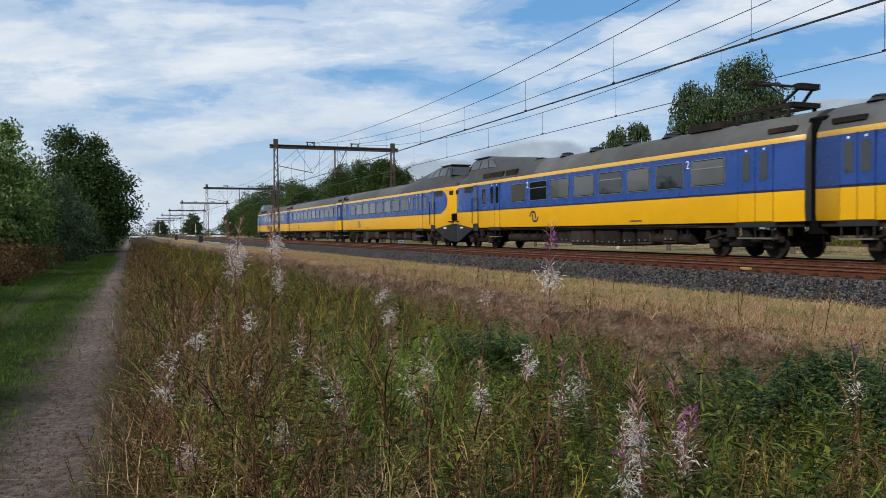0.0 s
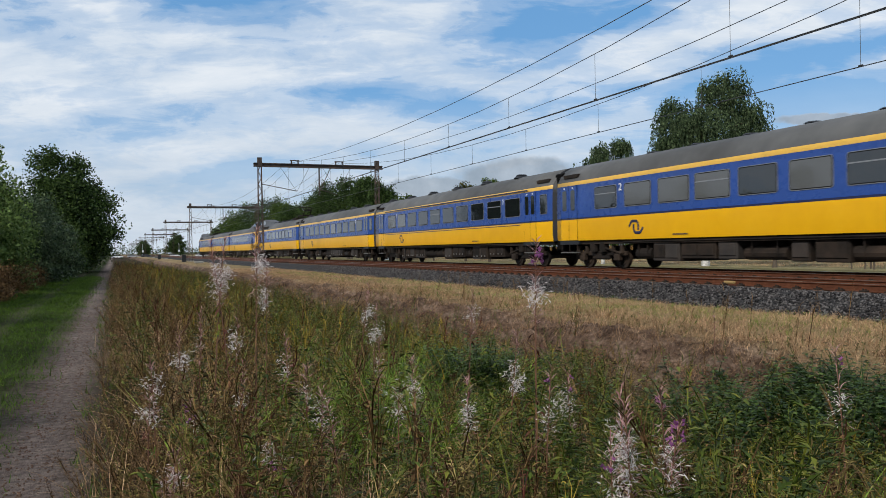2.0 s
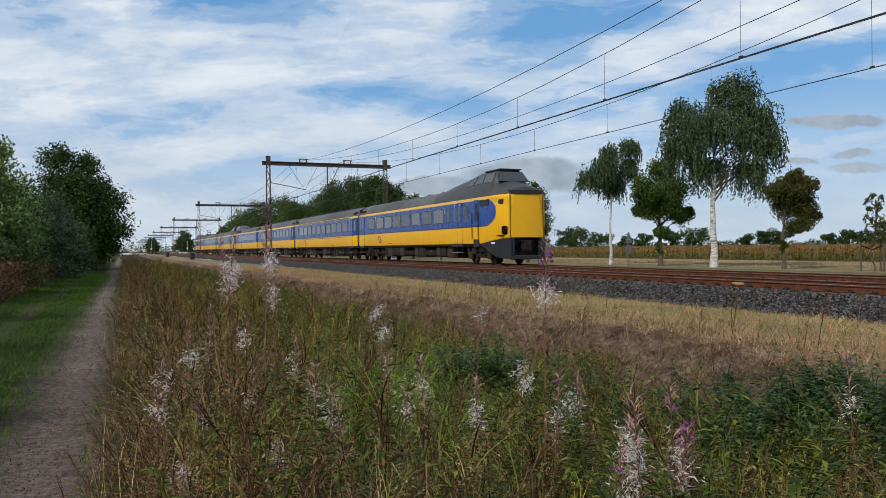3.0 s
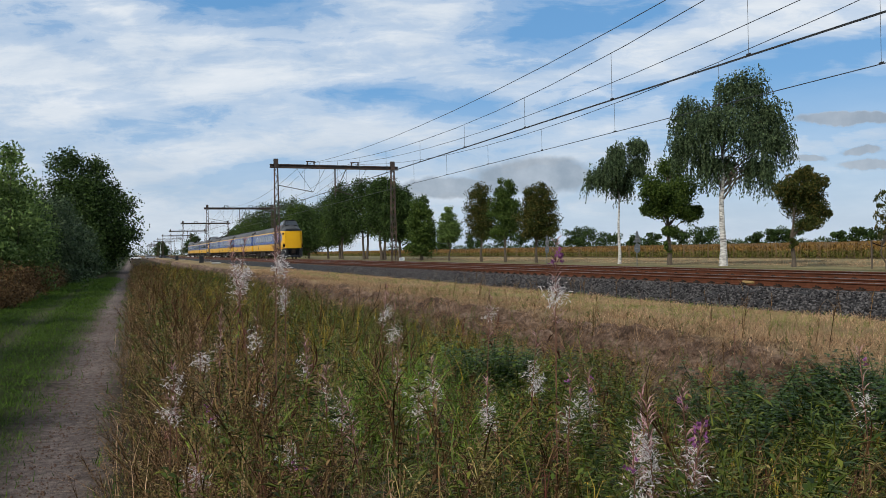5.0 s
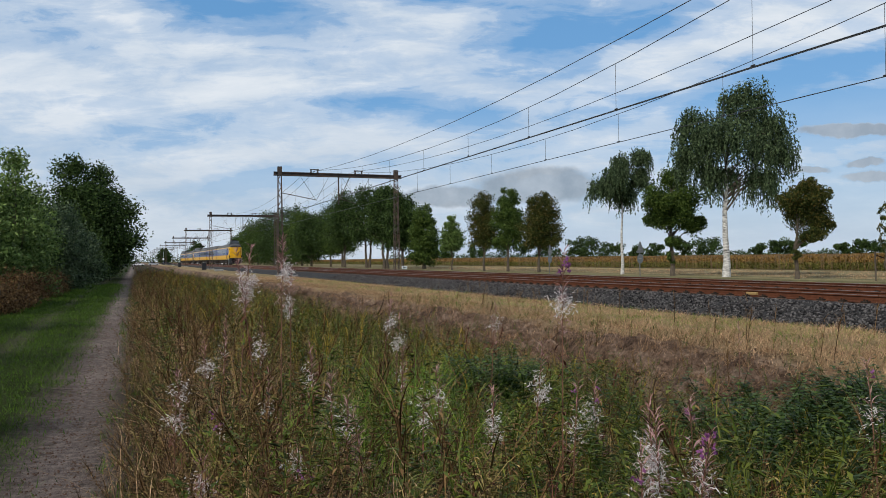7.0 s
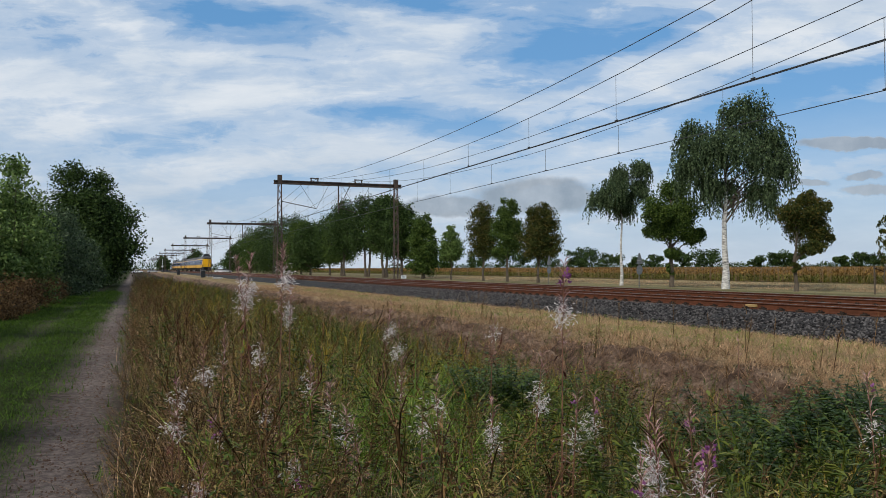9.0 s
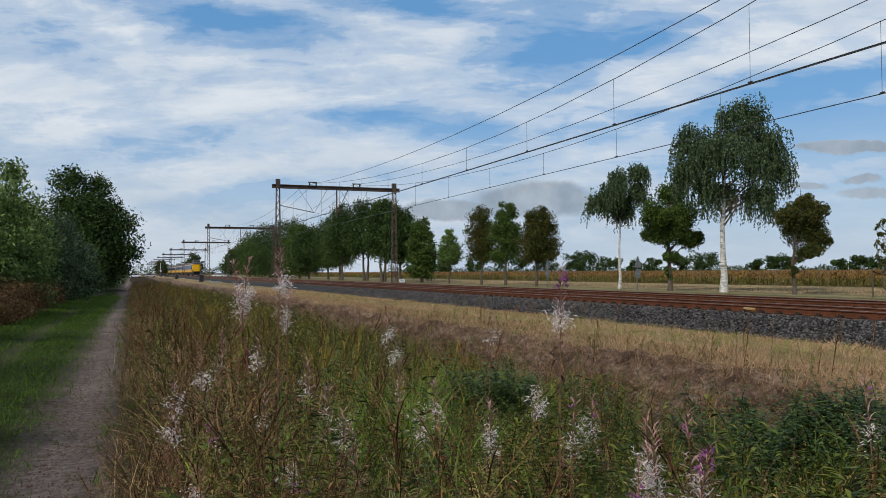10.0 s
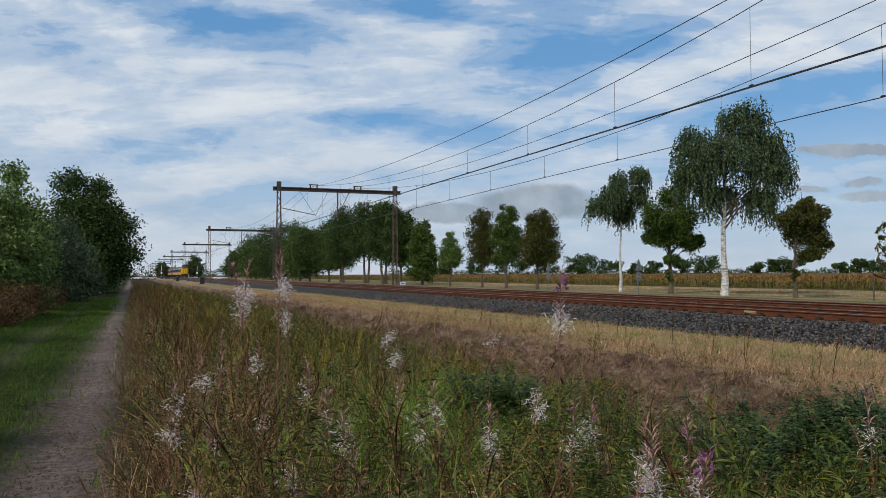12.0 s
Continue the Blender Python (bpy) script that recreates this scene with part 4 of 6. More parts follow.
def cab_details(car, rear):
    """The raised driving cab, nose, skirt and coupler; y counts towards the nose."""
    def flank(y, q):
        """A point on the cab's flank: q runs from the foot of the glass to its head."""
        sec = body_section(y, True)
        (xa, za), (xb, zb) = sec[-4], sec[-3]
        return xa + (xb - xa) * q, za + (zb - za) * q

    for s in (-1, 1):
        for (a0, a1), (b0, b1) in (((21.7, 22.75), (22.6, 23.05)), ((22.85, 24.0), (23.2, 23.97)), ((24.15, 25.3), (24.13, 25.26))):
            v = []
            for d in (-0.02, 0.022):
                for y, k in ((a0, 0.02), (a1, 0.02), (b1, 0.93), (b0, 0.93)):
                    x, z = flank(y, k)
                    v.append((s * (x + d), y, z + d * 0.4))
            link_mesh("cab_side_window", v, [(4, 5, 6, 7), (0, 1, 5, 4), (1, 2, 6, 5), (2, 3, 7, 6), (3, 0, 4, 7)], TINTED, car)
    v = [(-0.98, 25.76, 4.60), (0.98, 25.76, 4.60), (0.74, 25.40, 5.16), (-0.74, 25.40, 5.16)]
    v += [(x, y + 0.05, z + 0.02) for x, y, z in v]
    link_mesh("windscreen", v, [(4, 5, 6, 7), (0, 1, 5, 4), (1, 2, 6, 5), (2, 3, 7, 6), (3, 0, 4, 7)], TINTED, car)
    box_part("cab_visor", (-0.70, 0.70, 23.6, 25.5, 5.27, 5.35), DOME, car, bevel=0.03)
    for name, z0, z1, mat, note in (("nose_door", 1.48, 3.79, YELLOW, "yellow nose door panel"), ("destination_panel", 3.82, 4.02, SKIRT, "dark panel over the nose door")):
        v, f, n = [], [], 14
        for i in range(n + 1):
            x = -1.0 + 2.0 * i / n
            y = (27.345 if mat is YELLOW else 27.335) - 0.07 * abs(x) ** 2.6
            v += [(x, y, z0), (x, y - 0.03 * (z1 - z0), z1), (x, 27.0, z1), (x, 27.0, z0)]
        for i in range(n):
            for k in range(4):
                f.append((4 * i + k, 4 * i + 4 + k, 4 * i + 4 + (k + 1) % 4, 4 * i + (k + 1) % 4))
        f += [(0, 1, 2, 3), tuple(4 * n + k for k in (3, 2, 1, 0))]
        link_mesh(name, v, f, mat, car, note)
    for s in (-1, 1):
        box_part("nose_seam", (min(s * 1.0, s * 1.015), max(s * 1.0, s * 1.015), 27.1, 27.288, 1.48, 3.79), RUBBER, car)
    for s in (-1, 1):
        bm = bmesh.new()
        add_box(bm, s * 1.17 - 0.15, s * 1.17 + 0.15, 26.80, 27.20, 1.64, 2.10, 0.06)
        lampbox = part("tail_lamp_box", bm, RUBBER, car, "dark tail lamp housing")
        box_part("tail_light", (s * 1.17 - 0.06, s * 1.17 + 0.06, 27.19, 27.22, 1.90, 2.02), TAIL_RED if rear else WHITE, lampbox, "small red tail light" if rear else "")
        box_part("louvre", (min(s * 1.15, s * 1.335), max(s * 1.15, s * 1.335), 26.5, 26.95, 3.28, 3.55), UNDER, car, bevel=0.04)
        box_part("bump_strip", (min(s * 1.1, s * 1.36), max(s * 1.1, s * 1.36), 26.35, 27.05, 1.56, 1.62), RUBBER, car)
        x = s * HALF
        lo = box_part("cab_door", (min(x, x + s * 0.014), max(x, x + s * 0.014), 23.55, 24.15, 1.21, 2.115), YELLOW, car)
        box_part("upper_leaf", (min(x, x + s * 0.014), max(x, x + s * 0.014), 23.55, 24.15, 2.20, 3.66), BLUE, lo, "blue upper cab door")
        bm = bmesh.new()
        rounded_panel(bm, x + s * 0.014, 23.68, 24.02, 2.46, 3.46, 0.08, 0.008)
        part("cab_door_pane", bm, TINTED, lo)
        for y in (23.40, 24.22):
            tube_part("grab_rail", (x + s * 0.07, y, 1.44), (x + s * 0.07, y, 2.94), 0.025, RUBBER, car)
        box_part("cab_step", (min(x - s * 0.1, x + s * 0.03), max(x - s * 0.1, x + s * 0.03), 23.5, 24.2, 1.0, 1.42), SKIRT, car)
        box_part("side_grille", (min(x, x + s * 0.012), max(x, x + s * 0.012), 24.35, 25.45, 3.28, 3.62), SKIRT, car)
        # snow-plough shaped skirt
        ys = [24.4, 25.2, 26.0, 26.6, 27.0, 27.35]
        v, f = [], []
        for y in ys:
            w = half_width(min(y, 27.25), True)
            top = float(np.interp(y, [24.4, 27.25], [1.17, 1.47]))
            low = float(np.interp(y, [24.4, 25.2, 26.2, 27.35], [1.05, 0.80, 0.42, 0.30]))
            v += [(s * w, y, top), (s * (w - 0.02), y, low), (s * (w - 0.10), y, low), (s * (w - 0.10), y, top)]
        for j in range(len(ys) - 1):
            for i in range(4):
                q = (4 * j + i, 4 * j + (i + 1) % 4, 4 * j + 4 + (i + 1) % 4, 4 * j + 4 + i)
                f.append(q)
        f += [(0, 1, 2, 3), tuple(4 * (len(ys) - 1) + i for i in range(4))]
        link_mesh("plough_side", v, f, SKIRT, car)
        side_number(car, s)
    bm = bmesh.new()
    add_box(bm, -0.92, 0.92, 27.05, 27.36, 0.28, 0.52, 0.04)
    add_box(bm, -0.92, -0.80, 27.05, 27.36, 0.5, 1.47)
    add_box(bm, 0.80, 0.92, 27.05, 27.36, 0.5, 1.47)
    add_box(bm, -0.92, 0.92, 26.6, 26.7, 0.4, 1.47)
    part("plough_front", bm, SKIRT, car)
    bm = bmesh.new()
    add_tube(bm, (0, 26.2, 0.95), (0, 27.2, 0.95), 0.14, sides=10)
    add_box(bm, -0.24, 0.24, 27.0, 27.42, 0.72, 1.2, 0.05)
    add_box(bm, -0.34, 0.34, 27.1, 27.3, 1.2, 1.32, 0.02)
    part("coupler", bm, UNDER, car)
    bm = bmesh.new()
    for s in (-1, 1):
        add_tube(bm, (s * 0.5, 26.8, 1.0), (s * 0.42, 27.1, 0.66), 0.03, sides=6)
    part("air_hose", bm, RUBBER, car)


def cab_car(role, y_sign, number):
    """A driving car. Built with its cab towards +y; a trailing one is turned about at the end."""
    rng = random.Random(21 if role == "rear" else 8)
    label = "yellow and blue intercity driving car with raised cab and " + ("yellow nose" if role == "rear" else "roof pantograph")
    car = thing("train_car", label, "train car", "cars of the train")
    build_body(car, 27.3, True, role == "rear")
    for x in (-HALF, HALF):
        edges = [(3.2, 4.75), (5.25, 6.9), (7.3, 9.0), (9.27, 10.95), (11.3, 12.92), (13.35, 14.9), (15.33, 17.0), (17.4, 19.05)]
        if role != "rear":
            edges = [(3.51, 5.21), (5.63, 7.2), (7.6, 9.05), (9.4, 11.1), (11.45, 13.1), (13.5, 15.2), (15.55, 17.25), (17.75, 19.3)]
        for k, (a, b) in enumerate(edges):
            window(car, x, a, b, material=BLIND if rng.random() < 0.5 else TINTED, vent=k % 3 == 0)
        if role == "rear":
            window(car, x, 19.5, 20.05, material=TINTED)
            window(car, x, 22.15, 22.75)
            door(car, x, 20.45, 21.85)
            door(car, x, 0.55, 1.85)
            numeral(car, number, x, 19.25, 3.25)
            numeral(car, number, x, 5.0, 3.28)
            emblem(car, x, 5.95, 1.66)
        else:
            door(car, x, 1.42, 2.92)
            door(car, x, 20.7, 21.95)
            window(car, x, 22.5, 22.95)
            numeral(car, number, x, 5.40, 3.28)
            numeral(car, number, x, 17.5, 3.28)
            emblem(car, x, 16.85, 1.68)
            for a, b in ((21.9, 23.1), (20.5, 21.8), (18.9, 20.2)):
                s = 1 if x > 0 else -1
                box_part("roof_louvre", (min(s * 1.0, s * 1.27), max(s * 1.0, s * 1.27), a, b, 3.92, 4.25), UNDER, car, bevel=0.03)
    cab_details(car, role == "rear")
    underside(car, 27.3, rng, True)
    roof_gear(car, 27.3, rng, True)
    bogie(car, 3.1)
    bogie(car, 23.7)
    if role != "rear":
        pantograph(car, 2.6)
    gangway(car, -0.12, 0.35)
    return car


def middle_car(number, label):
    rng = random.Random(33 + int(number))
    car = thing("train_car", label, "train car", "cars of the train")
    L = 26.5
    build_body(car, L, False, False)
    for x in (-HALF, HALF):
        for k in range(10):
            a = 3.25 + k * 2.045
            window(car, x, a, a + 1.60, material=BLIND if rng.random() < 0.35 else TINTED, vent=k % 4 == 1)
        door(car, x, 1.72, 2.84)
        door(car, x, L - 2.15, L - 1.05)
        window(car, x, 0.66, 1.30)
        numeral(car, number, x, 5.06, 3.28)
        numeral(car, number, x, 21.42, 3.28)
        emblem(car, x, 20.5, 1.66)
        s = 1 if x > 0 else -1
        if number == "1":
            box_part("class_band", (min(x, x + s * 0.006), max(x, x + s * 0.006), 2.5, L - 2.6, 3.685, 3.745), NAVY, car, "thin dark line in the first class stripe")
            box_part("lower_band", (min(x, x + s * 0.006), max(x, x + s * 0.006), 3.3, L - 2.6, 2.06, 2.10), CREAM, car, "thin cream line under the window band")
            box_part("lower_line", (min(x, x + s * 0.006), max(x, x + s * 0.006), 3.3, L - 2.6, 2.02, 2.056), NAVY, car)
    underside(car, L, rng, False)
    roof_gear(car, L, rng, False)
    bogie(car, 3.2)
    bogie(car, L - 3.2)
    gangway(car, -0.12, 0.35)
    gangway(car, L - 0.35, L + 0.12)
    return car


rear_car = cab_car("rear", -1, "2")
front_car = cab_car("front", 1, "2")
first_class = middle_car("1", "yellow and blue first class intercity coach with grey roof")
second_class = middle_car("2", "yellow and blue second class intercity coach with grey roof")
TRAIN = [  # car, offset along the track from the joint before the rear car, turned about
    (rear_car, 0.0, True),
    (first_class, 0.0, False),
    (second_class, 26.5, False),
    (front_car, 53.0, False),
    (copy_thing(rear_car, pose(0, 0, 0)), 107.55, True),
    (copy_thing(second_class, pose(0, 0, 0)), 107.55, False),
    (copy_thing(front_car, pose(0, 0, 0)), 134.05, False),
]


# ---- trees and hedge ----
def leaf_cloud(rng, centres, radii, count, size, slim=0.5):
    """Leaves as diamond quads scattered in clumps."""
    pick = rng.integers(0, len(centres), count)
    d = rng.normal(size=(count, 3)) * 0.60
    d /= np.maximum(1.0, np.linalg.norm(d, axis=1) / 1.25)[:, None]
    c = centres[pick] + d * radii[pick][:, None] * np.array([1.1, 1.1, 0.9])
    a = rng.normal(size=(count, 3))
    a /= np.linalg.norm(a, axis=1)[:, None]
    b = np.cross(a, rng.normal(size=(count, 3)))
    b /= np.linalg.norm(b, axis=1)[:, None] + 1e-9
    ln = size * rng.uniform(0.6, 1.3, count)[:, None]
    v = np.stack([c - a * ln / 2, c + b * ln * slim / 2, c + a * ln / 2, c - b * ln * slim / 2], 1).reshape(-1, 3)
    return v, np.arange(count * 4).reshape(-1, 4)


def limb_mesh(bm, pts, radii, sides=7):
    for (p, r), (q, s) in zip(zip(pts, radii), zip(pts[1:], radii[1:])):
        add_tube(bm, p, q, r, s, sides)


def crown_lobes(rng, width, low, top, peak=0.35):
    """Overlapping lobes of an uneven oval crown, widest at the height peak (0 to 1), as side, depth, height, half width, half height."""
    lobes = []
    for k, t in enumerate((0.10, 0.30, 0.50, 0.70, 0.88)):
        half = width / 2 * (1 - abs(t - peak) / (1.15 - peak if t > peak else 0.75 + peak) * 0.78)
        z = low + (top - low) * t
        count = 4 if half > width * 0.36 else 3 if half > width * 0.25 else 2
        start = rng.uniform(0, 6.28)
        for q in range(count):
            a = start + 6.28 * q / count
            r = half * rng.uniform(0.50, 0.64)
            lobes.append(((half - r) * math.cos(a), (half - r) * math.sin(a), z + rng.normal(0, 0.03) * (top - low), r, (top - low) * rng.uniform(0.15, 0.20)))
    return lobes


def hanging_leaves(rng, starts, outs, lengths, per, size, slim):
    """Leaves strung along thin twigs that arch outwards and hang."""
    k = len(starts)
    t = rng.random((k, per)) ** 0.8
    p = starts[:, None] + outs[:, None] * (0.5 * np.sqrt(t))[..., None] + rng.normal(0, 0.035, (k, per, 3))
    p[..., 2] += 0.18 * np.sin(t * 3.0) - lengths[:, None] * t * t
    c = p.reshape(-1, 3)
    n = len(c)
    a = rng.normal(size=(n, 3)) * 0.45 + np.array([0, 0, -1.0])
    a /= np.linalg.norm(a, axis=1)[:, None]
    b = np.cross(a, rng.normal(size=(n, 3)))
    b /= np.linalg.norm(b, axis=1)[:, None] + 1e-9
    ln = size * rng.uniform(0.6, 1.3, n)[:, None]
    v = np.stack([c - a * ln / 2, c + b * ln * slim / 2, c + a * ln / 2, c - b * ln * slim / 2], 1).reshape(-1, 3)
    return v, np.arange(n * 4).reshape(-1, 4)


def tree(seed, at, height, width, crown_low, leaf_mat, bark, label, category="tree", group="", leaves=5000, size=0.28, weeping=0.0, trunk=0.16, lean=0.0, slim=0.55, stems=1, lobes=None, shift=0.0, peak=0.35, density=1.0):
    """A tapered, slightly crooked trunk with limbs that reach into the clumps of an uneven, lobed crown."""
    rng = np.random.default_rng(seed)
    ob = thing("tree", label, category, group, at=at)
    rz = (height - crown_low) / 2
    away = math.atan2(at[0], at[1])
    side, deep = np.array([math.cos(away), -math.sin(away), 0]), np.array([math.sin(away), math.cos(away), 0])
    if lobes:
        lobes = [(u, rng.normal(0, 0.4) * ru, z, ru, rr) for u, z, ru, rr in lobes]
    else:
        lobes = crown_lobes(rng, width, crown_low, height, peak)
    centres, radii, outs = [], [], []
    for u, d, z, ru, rr in lobes:
        for _ in range(max(4, int(11 * density * ru))):
            w = rng.normal(size=3)
            w /= np.linalg.norm(w)
            q = w * rng.uniform(0.30, 0.78)
            centres.append(side * (u + shift + q[0] * ru) + deep * (d + q[1] * ru) + np.array([0, 0, z + q[2] * rr]))
            radii.append((0.35 * ru + 0.65 * min(ru, rr)) * rng.uniform(0.30, 0.66))
            outs.append(side * w[0] + deep * w[1])
    centres, radii, outs = np.array(centres), np.array(radii), np.array(outs)
    limbs = centres[rng.permutation(len(centres))[:46]]
    bm, twigs = bmesh.new(), bmesh.new()
    for k in range(stems):
        off = (k - (stems - 1) / 2) * 0.5
        top = height * (0.80 if stems == 1 else 0.7)
        n = 7
        ends = side * shift * 0.8
        pts = [Vector((off + (lean + ends[0]) * (i / n) ** 2 + off * 2.2 * (i / n) + rng.normal(0, 0.07) * (i > 0), ends[1] * (i / n) ** 2 + rng.normal(0, 0.07) * (i > 0), -0.2 + (top + 0.2) * i / n)) for i in range(n + 1)]
        rr = [trunk * (1.3 if i == 0 else 1 - 0.85 * i / n) for i in range(n + 1)]
        limb_mesh(bm, pts, rr, 9)
        for c in limbs[k::stems]:
            z0 = max(crown_low * 0.8, min(c[2] - 0.5 * rz * rng.uniform(0.4, 1.2), top * 0.95))
            f = (z0 + 0.2) / (top + 0.2) * n
            i = min(int(f), n - 1)
            s = pts[i].lerp(pts[i + 1], f - i)
            mid = s.lerp(Vector(c), 0.5) + Vector((0, 0, 0.10 * rz))
            r0 = max(0.02, trunk * (1 - 0.8 * z0 / top) * 0.45)
            limb_mesh(twigs, [s, mid, Vector(c)], [r0, r0 * 0.6, r0 * 0.25], 5)
    part("trunk", bm, bark, ob)
    part("branchwork", twigs, BARK, ob, "dark spreading branchwork")
    v, f = leaf_cloud(rng, centres, radii, leaves // (3 if weeping else 1), size, slim)
    if weeping:
        count = leaves // 34
        pick = rng.integers(0, len(centres), count)
        start = centres[pick] + rng.normal(0, 0.5, (count, 3)) * radii[pick][:, None]
        v, f = merge([(v, f), hanging_leaves(rng, start, outs[pick] + rng.normal(0, 0.25, (count, 3)) * np.array([1, 1, 0]), weeping * rng.uniform(0.35, 1.0, count), 26, size, slim)])
    mass("crown", v, f, leaf_mat, "", "", "", parent=ob)
    return ob


ROW = "trees along the road beyond the railway"


def roadside_trees():
    gz = -0.78
    tree(1, (41, 45.3, gz), 14.6, 8.6, 6.0, LEAF_BIRCH, BIRCH, "tall weeping birch with white bark and hanging twigs", "birch tree", ROW, 62000, 0.20, 2.3, 0.27, 0.3, 0.42,
         lobes=[(1.6, 13.0, 1.7, 1.5), (-1.9, 11.4, 1.4, 1.6), (-2.2, 9.2, 1.3, 1.3), (0.2, 10.4, 2.0, 1.8), (3.2, 11.2, 1.4, 1.4), (3.2, 9.2, 1.6, 1.3), (2.5, 7.2, 1.2, 0.8), (-0.4, 7.8, 1.4, 0.8)])
    tree(2, (41, 58.5, gz), 11.4, 6.2, 5.8, LEAF_BIRCH, BIRCH, "slender white-barked birch with an airy drooping crown", "birch tree", ROW, 34000, 0.19, 1.5, 0.15, 0.3, 0.42,
         lobes=[(1.7, 10.7, 1.0, 0.8), (0.3, 9.6, 1.4, 1.2), (-1.7, 7.9, 1.3, 1.1), (-0.6, 8.6, 1.3, 1.1), (1.9, 8.6, 1.1, 1.3), (0.3, 7.5, 1.6, 1.0)])
    tree(3, (41, 51.5, gz), 9.0, 5.4, 2.9, LEAF_GREEN, BARK, "round green broadleaf tree with a leafy lower trunk", "tree", ROW, 34000, 0.20, 0, 0.2,
         lobes=[(0.2, 8.0, 1.1, 1.1), (-1.1, 6.2, 1.4, 1.1), (1.2, 6.2, 1.4, 1.2), (0.1, 5.2, 1.7, 1.5), (-0.9, 4.8, 1.4, 0.8), (1.6, 4.2, 1.2, 0.8), (0.1, 2.9, 0.6, 0.7), (0.0, 1.7, 0.30, 0.7)])
    tree(4, (41, 38.7, gz), 6.5, 3.8, 2.4, LEAF_TURN, BARK, "small round dark tree with leaves turning brown at the top", "tree", ROW, 26000, 0.16, 0, 0.15,
         lobes=[(-0.2, 5.4, 0.9, 0.8), (1.2, 5.6, 0.9, 0.8), (0.6, 4.4, 1.5, 1.0), (1.6, 3.6, 0.8, 0.7), (0.8, 2.9, 0.8, 0.5), (0.8, 6.1, 0.6, 0.5), (0.0, 1.6, 0.25, 0.6)])
    tree(5, (41, 88.0, gz), 9.7, 5.4, 3.4, LEAF_TURN, BARK, "roadside tree with half withered brown leaves", "tree", ROW, 13000, 0.23, 0, 0.16, peak=0.45)
    tree(6, (41, 81.4, gz), 9.9, 4.7, 3.5, LEAF_GREEN, BARK, "green roadside tree with a pointed crown", "tree", ROW, 20000, 0.23, 0, 0.17, shift=0.1)
    tree(7, (41, 73.9, gz), 8.7, 5.8, 3.0, LEAF_TURN, BARK, "brown-green roadside tree on a straight trunk", "tree", ROW, 22000, 0.22, 0, 0.17, shift=0.3)
    tree(8, (41, 98.6, gz), 7.5, 4.7, 2.9, LEAF_WILLOW, BARK, "small yellow-green roadside tree", "tree", ROW, 13000, 0.23, 0, 0.12, peak=0.2)
    tree(9, (41, 32.0, gz), 4.6, 1.5, 1.7, LEAF_TURN, BARK, "thin young tree tied to wooden stakes", "tree", ROW, 1600, 0.15, 0.3, 0.05, shift=0.2)
    rng = random.Random(9)
    row = [(110.1, 9.6, 4.6, 1.5), (117.0, 12.6, 6.6, 3.4), (124.4, 13.8, 6.6, 5.0), (133.0, 14.5, 7.5, 5.0), (141.6, 15.5, 9.0, 5.0), (152.0, 15.2, 8.6, 4.6), (163.0, 13.9, 9.0, 3.6), (174.0, 13.5, 9.5, 3.2),
           (187, 13.0, 9.8, 2.2), (203, 15.0, 11, 1.4), (222, 16.4, 12.5, 1.2), (246, 16.6, 13.5, 1.2), (272, 15.8, 14, 1.2), (300, 14.2, 14, 1.2)]
    for k, (y, h, w, low) in enumerate(row):
        tree(40 + k, (41 + rng.uniform(-1.5, 2.0), y, gz), h, w * 1.3, low, LEAF_OAK if k % 3 else LEAF_GREEN, BARK, "old dark green oak in a dense roadside row", "tree", "dense row of oaks", 15000, 0.34 if k < 8 else 0.44, 0, 0.26, rng.uniform(-0.8, 0.8), stems=2 if k in (2, 4) else 1, peak=0.45)
    for k, (x, y, h, w) in enumerate([(30, 420, 12, 14), (44, 360, 14, 14), (16, 470, 9, 11), (55, 470, 13, 18), (-6, 520, 10, 14)]):
        tree(60 + k, (x, y, gz), h, w, 1.5, LEAF_OAK, BARK, "distant dark green tree near the level crossing", "tree", "far trees by the crossing", 4000, 0.9, 0, 0.3, density=0.4)


def far_woods():
    """The belt of trees on the horizon behind the maize."""
    rng = np.random.default_rng(77)
    cs, rs = [], []
    for heading, h in ((21.2, 12), (22.0, 9), (24.3, 11), (25.1, 13), (26.9, 12), (28.1, 13), (29.5, 14), (31.6, 12), (32.3, 13.5), (33.0, 12), (34.3, 10), (36.1, 8), (37.4, 9.5), (39.6, 9.5), (40.5, 11.5), (41.4, 12), (44.2, 7.5), (45.2, 9), (46.0, 10), (46.6, 9), (49.6, 7), (50.7, 9), (51.4, 10), (52.4, 8.5), (54.5, 10), (57, 9), (60, 10)):
        dist = rng.uniform(410, 450)
        a = radians(heading)
        for _ in range(9):
            cs.append((dist * math.sin(a) + rng.normal(0, h * 0.24), dist * math.cos(a) + rng.normal(0, h * 0.24), -0.8 + h * rng.uniform(0.25, 0.82)))
            rs.append(h * rng.uniform(0.13, 0.22))
    for heading in np.arange(18, 66, 0.4):
        dist = rng.uniform(520, 620)
        a = radians(heading)
        cs.append((dist * math.sin(a), dist * math.cos(a), rng.uniform(0.2, 2.2)))
        rs.append(rng.uniform(1.6, 2.8))
    for heading in np.arange(-9, 8, 0.4):
        dist = rng.uniform(560, 640)
        a = radians(heading)
        cs.append((dist * math.sin(a), dist * math.cos(a), rng.uniform(0.5, 5.0)))
        rs.append(rng.uniform(2.0, 4.0))
    v, f = leaf_cloud(rng, np.array(cs), np.array(rs), 52000, 0.95, 0.75)
    mass("far_woods", v, f, LEAF_OAK, "dark belt of distant trees on the horizon", "woods")


